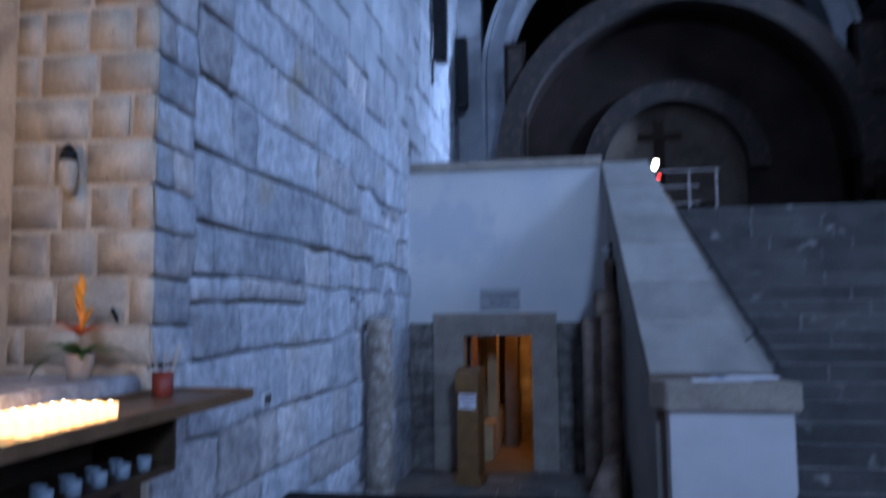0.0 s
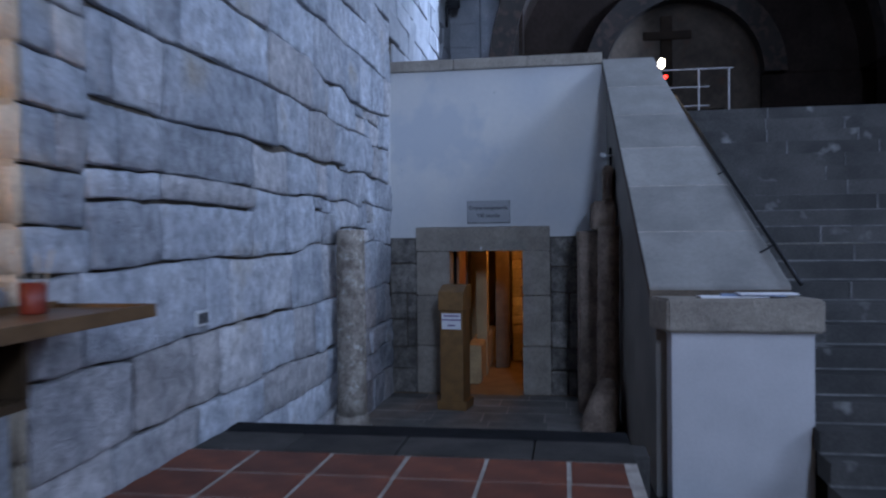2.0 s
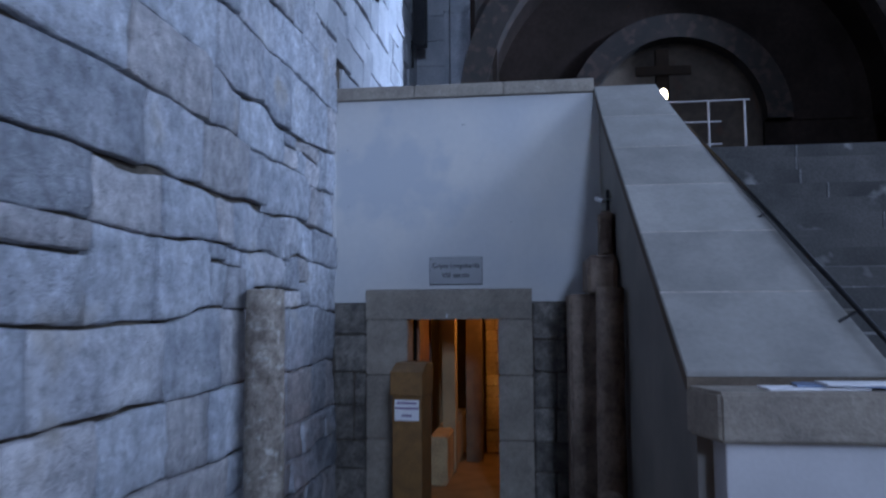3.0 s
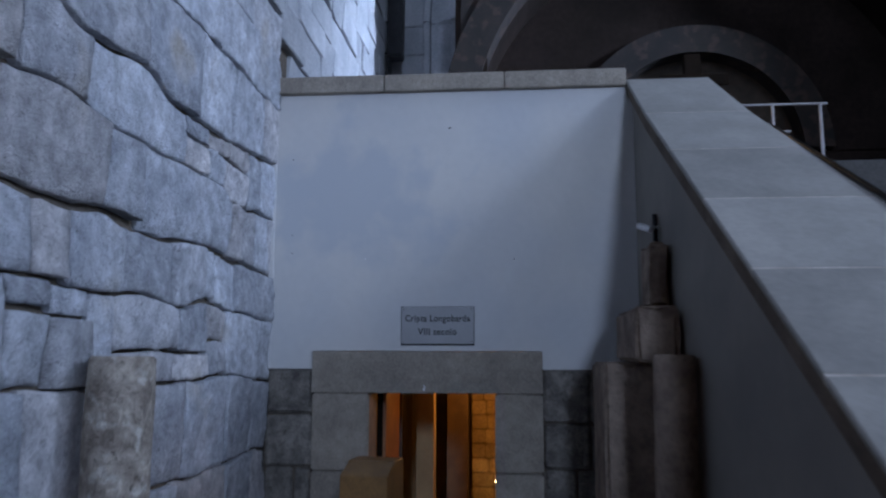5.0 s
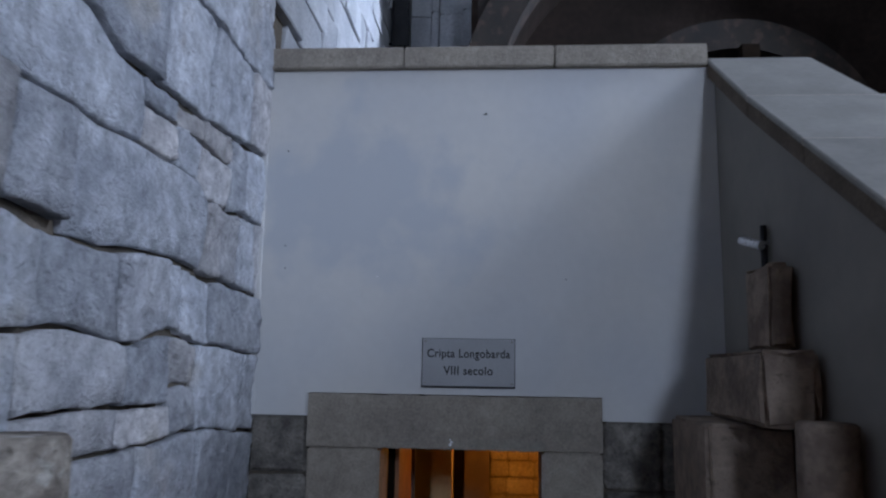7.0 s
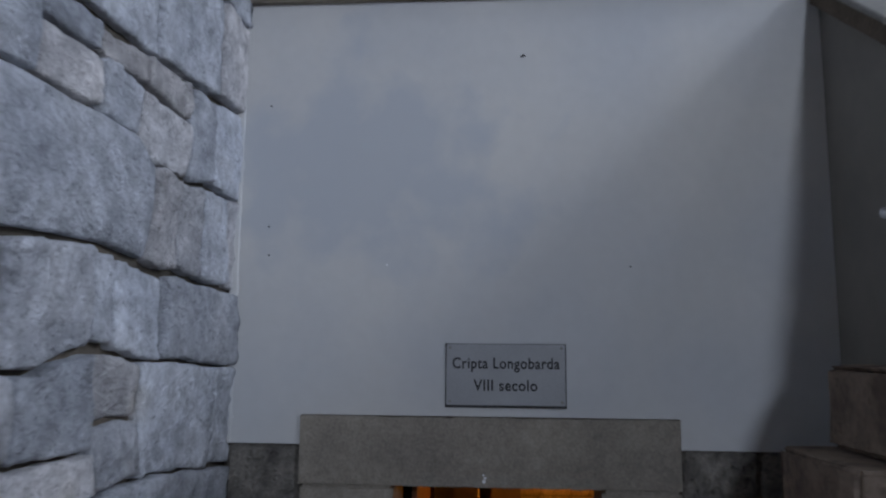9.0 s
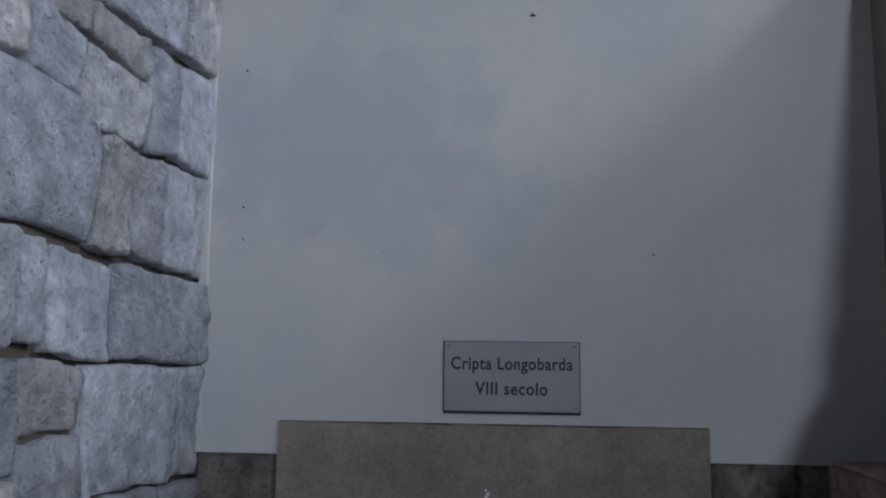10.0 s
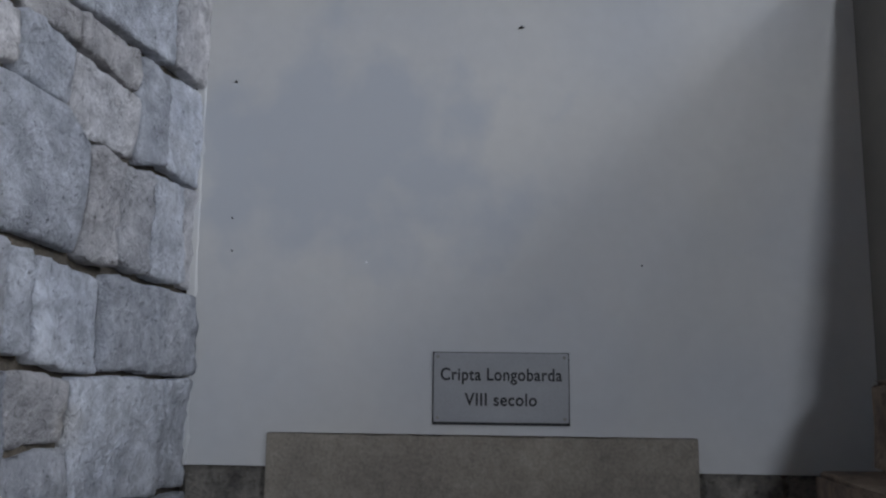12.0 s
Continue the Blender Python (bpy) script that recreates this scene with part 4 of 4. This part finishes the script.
def fragment(name, label, x0, y0, z0, x1, y1, z1, seed):
    ob = thing(name, label, "stone fragment", "stone fragments by the parapet")
    bm = bmesh.new()
    box(bm, x0, y0, z0, x1, y1, z1, 0.025)
    r = random.Random(seed)
    bmesh.ops.subdivide_edges(bm, edges=bm.edges[:], cuts=1, use_grid_fill=True)
    for v in bm.verts:
        v.co += Vector((r.uniform(-0.014, 0.014), r.uniform(-0.014, 0.014), r.uniform(-0.01, 0.01)))
    part("fragment_body", bm, RELIC_STONE, ob)
    return ob


fragment("stone_fragment", "large brown carved block at the bottom of the stack", 2.57, -1.05, LOW, 2.995, -0.3, 1.42, 1)
fragment("stone_fragment", "brown worked stone block on the stack", 2.74, -1.36, 1.42, 3.0, -0.42, 1.77, 2)
fragment("stone_fragment", "narrow upright pale brown stone on the stack", 2.87, -1.12, 1.77, 3.0, -0.74, 2.20, 3)
boulder = thing("boulder", "rough leaning brown stone at the parapet foot", "boulder")
bm = bmesh.new()
bmesh.ops.create_icosphere(bm, subdivisions=3, radius=1.0)
for v in bm.verts:
    q = v.co.copy()
    g = Vector([math.copysign(abs(c) ** 0.62, c) for c in q]) + 0.22 * noise.noise_vector(q * 1.6) + 0.07 * noise.noise_vector(q * 4.5)
    taper = 1.0 - 0.28 * g.z
    v.co = Vector((2.80 + 0.17 * g.x * taper + 0.06 * g.z, -1.95 + 0.26 * g.y * taper, max(LOW, LOW + 0.27 + 0.30 * g.z)))
part("boulder_body", bm, RELIC_STONE, boulder, smooth=True)
tap = thing("wall_spotlight", "small chrome spotlight on a bracket above the fragments", "lamp")
bm = bmesh.new()
rod(bm, (3.02, -0.76, 2.36), (2.93, -0.78, 2.35), 0.012)
part("bracket", bm, STEEL, tap)
bm = bmesh.new()
rod(bm, (2.94, -0.86, 2.325), (2.88, -0.72, 2.375), 0.024, 14)
part("head", bm, STEEL, tap)
bm = bmesh.new()
rod(bm, (2.985, -0.76, 2.20), (2.985, -0.76, 2.45), 0.018)
part("mount", bm, IRON, tap)

leaf_let = thing("brochures", "flat stack of blue and white brochures on the pier", "brochure", at=(3.78, -4.17, 0.853))
for k, (dx, dy, w, mat, r) in enumerate(((-0.06, 0, 0.26, PAPER, 4), (0.10, 0.02, 0.24, BROCHURE, -7), (0.20, -0.01, 0.22, PAPER, 2))):
    bm = bmesh.new()
    box(bm, -w, -0.085, 0.012 * k, w, 0.085, 0.012 * k + 0.011)
    o = part("brochure", bm, mat, leaf_let)
    o.matrix_basis = pose(dx, dy, 0, 0, 0, r)

# ---- candle table ----
TZ = 1.05
table = thing("candle_table", "dark wooden candle table with open shelf and notice", "candle stand")
bm = bmesh.new()
box(bm, 0.02, -10.2, TZ - 0.05, 0.50, -7.24, TZ - 0.012, 0.004)
part("tabletop", bm, TABLE_WOOD, table)
block("rim", TABLE_WOOD, table, 0.50, -10.2, TZ - 0.055, 0.522, -7.22, TZ + 0.006, 0.004, "raised wooden rim")
block("rim", TABLE_WOOD, table, 0.02, -7.24, TZ - 0.055, 0.50, -7.22, TZ + 0.006, 0.003, "raised wooden rim")
block("rim", TABLE_WOOD, table, 0.0, -10.2, TZ - 0.055, 0.02, -7.22, TZ + 0.018, 0.003, "raised wooden rim")
block("shelf_back", DARK_WOOD, table, 0.02, -10.1, 0.74, 0.05, -8.02, TZ - 0.05)
block("shelf_board", DARK_WOOD, table, 0.05, -10.1, 0.74, 0.47, -8.02, 0.775, 0.004)
block("shelf_end", DARK_WOOD, table, 0.05, -8.05, 0.775, 0.47, -8.02, TZ - 0.05, 0.004)
block("cabinet", DARK_WOOD, table, 0.06, -10.1, 0.0, 0.45, -8.29, 0.74, 0.006)
block("lock_plate", IRON, table, 0.449, -8.53, 0.685, 0.456, -8.46, 0.725)
block("keyhole", STEEL, table, 0.455, -8.505, 0.70, 0.458, -8.485, 0.708)
block("notice", PAPER, table, 0.449, -8.60, 0.585, 0.455, -8.40, 0.675, 0, "small white printed notice")
block("print_bar", PRINT, table, 0.454, -8.58, 0.645, 0.457, -8.42, 0.662)
block("print_bar", PRINT, table, 0.454, -8.57, 0.612, 0.457, -8.46, 0.620)


def votive(at, lit=True):
    ob = thing("votive_candle" if lit else "glass_cup", "small lit white votive candle in a glass cup" if lit else "empty milky glass votive cup on the shelf", "candle" if lit else "cup", "votive candles" if lit else "spare cups", at=at)
    bm = bmesh.new()
    lathe(bm, [(0.026, 0.0), (0.03, 0.01), (0.033, 0.062), (0.030, 0.062), (0.026, 0.012)], segs=16)
    part("cup", bm, WAX if lit else CLEAR_CUP, ob, smooth=True)
    if lit:
        bm = bmesh.new()
        lathe(bm, [(0.002, 0.040), (0.011, 0.048), (0.009, 0.058), (0.001, 0.070)], segs=8)
        part("flame", bm, FLAME, ob, smooth=True)
    return ob


candle = votive((0.15, -8.42, TZ - 0.012))
for i in range(4):
    for j in range(8):
        if (i, j) != (0, 0):
            copy_thing(candle, Matrix.Translation((0.15 + 0.074 * i, -8.42 - 0.078 * j, TZ - 0.012)))
cup = votive((0.42, -8.22, 0.775), False)
for j in range(1, 9):
    copy_thing(cup, Matrix.Translation((0.42 - 0.09 * (j % 2), -8.22 - 0.085 * j, 0.775)))

jar = thing("red_jar", "red-brown glass jar with thin dry reeds", "jar", at=(0.14, -7.56, TZ - 0.012))
bm = bmesh.new()
lathe(bm, [(0.05, 0.0), (0.056, 0.01), (0.056, 0.135), (0.05, 0.135), (0.05, 0.02)], segs=24)
part("glass", bm, RED_GLASS, jar, smooth=True)
for k in range(7):
    a = k * 0.9
    bm = bmesh.new()
    rod(bm, (0.02 * math.cos(a), 0.02 * math.sin(a), 0.02), (0.10 * math.cos(a), 0.06 * math.sin(a), 0.27 + 0.03 * math.sin(3 * k)), 0.003, 5)
    part("reed", bm, REED, jar)

# chapel ledge with the flower pot
ledge = thing("chapel_ledge", "low stone masonry ledge in the side chapel", "ledge", "", "structure")
y = -11.0
while y < WALL_END - 0.06:
    w = rng.uniform(0.4, 0.8)
    e = min(y + w, WALL_END - 0.06)
    block("ledge_stone", ASHLAR, ledge, -0.9, y + 0.004, 0.62, 0.0, e - 0.004, 1.15 + rng.uniform(-0.01, 0.005), 0.02)
    block("ledge_stone", ASHLAR, ledge, -0.9, y + 0.004, 0.0, 0.0, e - 0.004, 0.62, 0.02)
    y += w
flower = thing("bromeliad", "potted bromeliad with red and orange bracts", "potted plant", at=(-0.12, -7.92, 1.155))
bm = bmesh.new()
lathe(bm, [(0.05, 0.0), (0.075, 0.13), (0.08, 0.14), (0.07, 0.14), (0.06, 0.10)], segs=20)
part("pot", bm, POT, flower, smooth=True)
flower.scale = (1.05, 1.05, 0.95)


def blade(length, width, droop, turn, lift, z0):
    bm = bmesh.new()
    pts = []
    for i in range(7):
        t = i / 6
        out = length * t * math.cos(radians(lift - droop * t))
        up = length * t * math.sin(radians(lift - droop * t))
        w = width * math.sin(math.pi * min(0.98, 0.12 + 0.88 * t)) * 0.5 + 0.001
        pts.append((bm.verts.new((out, -w, up)), bm.verts.new((out, 0, up - 0.25 * w)), bm.verts.new((out, w, up))))
    for a, b in zip(pts, pts[1:]):
        bm.faces.new((a[0], a[1], b[1], b[0]))
        bm.faces.new((a[1], a[2], b[2], b[1]))
    bmesh.ops.transform(bm, matrix=pose(0, 0, z0, 0, 0, turn), verts=bm.verts)
    return bm


for k in range(14):
    part("leaf", blade(rng.uniform(0.2, 0.32), 0.045, rng.uniform(20, 60), k * 360 / 14 + rng.uniform(-8, 8), rng.uniform(30, 65), 0.12), LEAF, flower)
for k in range(9):
    part("bract", blade(rng.uniform(0.14, 0.22), 0.04, 25, k * 40 + rng.uniform(-8, 8), rng.uniform(25, 55), 0.24), PETAL_RED, flower)
for k in range(12):
    part("flower_bract", blade(rng.uniform(0.10, 0.16), 0.03, 10, k * 30, rng.uniform(65, 85), 0.26 + 0.016 * k), PETAL_ORANGE, flower)

sconce = thing("wall_sconce", "small pale wall sconce with a black cap", "lamp")
SX, SY = -0.47, WALL_END - 0.10
bm = bmesh.new()
lathe(bm, [(0.022, 2.19), (0.042, 2.22), (0.052, 2.31), (0.045, 2.37)], SX, SY, 18)
part("shade", bm, WARM_MORTAR, sconce, smooth=True)
bm = bmesh.new()
lathe(bm, [(0.05, 2.37), (0.046, 2.41), (0.022, 2.46), (0.008, 2.47)], SX, SY, 18)
part("cap", bm, IRON, sconce, smooth=True)
bm = bmesh.new()
rod(bm, (SX, SY, 2.30), (SX, WALL_END, 2.30), 0.012)
part("arm", bm, IRON, sconce)
peg = thing("iron_peg", "short black iron peg in the chapel jamb", "peg")
bm = bmesh.new()
rod(bm, (-0.19, WALL_END, 1.44), (-0.20, WALL_END - 0.06, 1.52), 0.012)
part("peg_body", bm, IRON, peg)

# wall socket
sock = thing("wall_socket", "small dark double wall socket with pale rim", "socket")
block("rim", SOCKET_RIM, sock, 0.0, -5.875, 0.785, 0.045, -5.715, 0.885, 0.004)
block("inset", SOCKET, sock, 0.02, -5.86, 0.80, 0.048, -5.80, 0.87)
block("inset", SOCKET, sock, 0.02, -5.79, 0.80, 0.048, -5.73, 0.87)

# ---- choir: pilaster, arch, apse, rail ----
pil = thing("choir_pilaster", "grey fluted stone pilaster at the choir arch", "pilaster", "", "structure")
for z in range(16):
    block("pier_stone", ASHLAR_FAR, pil, 0.0, 6.0 + rng.uniform(0, 0.015), TOP + 0.5 * z, 0.55, 6.6, TOP + 0.5 * z + 0.492, 0.012)
for a, b, d in ((0.56, 0.66, 0.14), (0.67, 1.02, 0.05), (1.03, 1.20, 0.2)):
    block("moulding", ASHLAR_FAR, pil, a, 6.0 - d, TOP, b, 6.6, 7.0, 0.02)
for k, y in enumerate((2.05, 5.2)):
    lamp = thing("wall_lantern", "long dark metal lamp box on the ashlar wall", "lamp", "wall lamps")
    block("housing", IRON, lamp, 0.06, y, 6.15, 0.30, y + 0.28, 7.75, 0.02)
    bm = bmesh.new()
    rod(bm, (0.0, y + 0.14, 6.25), (0.10, y + 0.14, 6.25), 0.02)
    part("bracket", bm, IRON, lamp)
    bm = bmesh.new()
    rod(bm, (0.02, y + 0.14, 6.2), (0.03, y + 0.14, 5.75), 0.025)
    part("cable", bm, IRON, lamp)

def arch_ring(bm, cx, cz, r0, r1, y0, y1, a0=0, a1=180, segs=40):
    prev = None
    for i in range(segs + 1):
        a = radians(a0 + (a1 - a0) * i / segs)
        c, s = math.cos(a), math.sin(a)
        ring = [bm.verts.new(p) for p in ((cx + r0 * c, y0, cz + r0 * s), (cx + r1 * c, y0, cz + r1 * s), (cx + r1 * c, y1, cz + r1 * s), (cx + r0 * c, y1, cz + r0 * s))]
        if prev:
            for k in range(4):
                bm.faces.new((prev[k], prev[(k + 1) % 4], ring[(k + 1) % 4], ring[k]))
        prev = ring


ACX, ACZ, AR, OR, AY = 4.75, 4.5, 1.5, 1.78, 5.4
chancel = thing("apse", "painted apse with round arch over the altar, shade put into its colours", "apse", "", "structure")
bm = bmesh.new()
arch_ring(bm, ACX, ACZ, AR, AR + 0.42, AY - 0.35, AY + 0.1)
part("arch_band", bm, FRESCO_TRIM_SHADED, chancel, "painted ornament band")
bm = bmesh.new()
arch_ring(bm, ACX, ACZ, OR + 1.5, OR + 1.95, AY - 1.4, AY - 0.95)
part("arch_band", bm, FRESCO_TRIM_SHADED, chancel, "painted ornament band")
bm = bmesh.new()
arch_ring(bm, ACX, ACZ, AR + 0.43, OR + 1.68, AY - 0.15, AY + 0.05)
part("arch_wall", bm, VAULT_SHADED, chancel)
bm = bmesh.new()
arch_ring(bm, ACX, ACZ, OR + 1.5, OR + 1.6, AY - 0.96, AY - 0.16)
part("soffit", bm, VAULT_SHADED, chancel)
# grey stone archivolts springing from the pilaster
for r0, r1, d in ((3.55, 3.72, 0.2), (3.73, 4.08, 0.05), (4.09, 4.19, 0.14)):
    bm = bmesh.new()
    arch_ring(bm, ACX, 7.0, r0, r1, 6.0 - d, 6.6)
    part("archivolt", bm, ASHLAR_FAR, chancel, "grey stone archivolt")
# half dome and drum
bm = bmesh.new()
grid = []
for i in range(13):
    e = radians(90 * i / 12)
    grid.append([bm.verts.new((ACX + AR * math.cos(e) * math.cos(radians(a)), AY + 0.45 * AR * math.cos(e) * math.sin(radians(a)), ACZ + AR * math.sin(e))) for a in range(0, 181, 6)])
low = [bm.verts.new((v.co.x, v.co.y, TOP)) for v in grid[0]]
for a, b in zip([low] + grid, grid):
    for i in range(len(a) - 1):
        bm.faces.new((a[i], a[i + 1], b[i + 1], b[i]))
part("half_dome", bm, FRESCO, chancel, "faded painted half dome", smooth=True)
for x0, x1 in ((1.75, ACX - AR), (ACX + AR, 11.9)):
    block("apse_pier", VAULT_SHADED, chancel, x0, AY - 0.1, TOP, x1, AY + 0.2, ACZ + 0.02)
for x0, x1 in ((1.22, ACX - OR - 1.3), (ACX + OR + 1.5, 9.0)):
    block("choir_pier", VAULT_SHADED, chancel, x0, AY - 1.35, TOP, x1, AY - 0.95, ACZ + 2.6)
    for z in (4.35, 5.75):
        block("pier_panel", FRESCO_TRIM_SHADED, chancel, x0 + 0.08, AY - 1.37, z, min(x1 - 0.08, x0 + 0.55), AY - 1.35, z + 1.25)
block("choir_side_wall", VAULT_SHADED, chancel, 9.0, AY - 1.35, TOP, 11.95, AY - 1.0, 9.5)
cross = thing("altar_cross", "dark wooden cross over the altar", "cross")
block("upright", BLACK_WOOD, cross, 4.01, 2.60, 3.4, 4.20, 2.70, 4.98, 0.01)
block("arm", BLACK_WOOD, cross, 3.72, 2.56, 4.58, 4.50, 2.60, 4.72, 0.01)
altar = thing("altar", "dark stone altar table in the choir", "altar")
block("altar_body", BLACK_WOOD, altar, 3.3, 2.5, TOP, 4.9, 3.1, 3.34, 0.02)
block("altar_top", BLACK_WOOD, altar, 3.2, 2.4, 3.34, 5.0, 3.15, 3.40, 0.02)
crail = thing("choir_rail", "thin white metal railing at the choir edge", "railing")
for x in (3.72, 4.26, 4.66):
    bm = bmesh.new()
    rod(bm, (x, 0.5, TOP), (x, 0.5, 3.645), 0.013)
    part("post", bm, RAIL_PAINT, crail)
for z in (3.645, 3.40, 3.14):
    bm = bmesh.new()
    rod(bm, (3.66, 0.5, z), (4.72 if z > 3.5 else 4.4, 0.5, z), 0.010)
    part("rail_bar", bm, RAIL_PAINT, crail)
clamp = thing("choir_lamp", "small bright lamp by the choir railing", "lamp")
bm = bmesh.new()
lathe(bm, [(0.015, 0.0), (0.042, 0.02), (0.05, 0.07), (0.038, 0.12), (0.012, 0.14)], segs=16)
g = part("globe", bm, LAMP_WHITE, clamp, smooth=True)
g.location = (3.78, 0.62, 3.70)
bm = bmesh.new()
rod(bm, (3.78, 0.62, TOP), (3.78, 0.62, 3.71), 0.012)
part("stem", bm, IRON, clamp)
bm = bmesh.new()
lathe(bm, [(0.006, 3.545), (0.026, 3.56), (0.028, 3.585), (0.006, 3.605)], 3.83, 0.60, 12)
part("red_light", bm, RED_LAMP, clamp, "small glowing red light", smooth=True)
bm = bmesh.new()
rod(bm, (3.78, 0.62, 3.55), (3.83, 0.60, 3.55), 0.008)
part("holder", bm, IRON, clamp)
for x, y0 in ((8.0, 3.0), (8.3, 2.1)):
    b = thing("pew", "dark wooden choir bench", "bench", "choir benches")
    block("seat", BLACK_WOOD, b, x, y0, TOP + 0.42, x + 2.2, y0 + 0.4, TOP + 0.47, 0.01)
    block("back", BLACK_WOOD, b, x, y0 + 0.38, TOP + 0.42, x + 2.2, y0 + 0.43, TOP + 0.95, 0.01)
    for dx in (0.05, 2.1):
        block("leg", BLACK_WOOD, b, x + dx, y0, TOP, x + dx + 0.06, y0 + 0.42, TOP + 0.42)
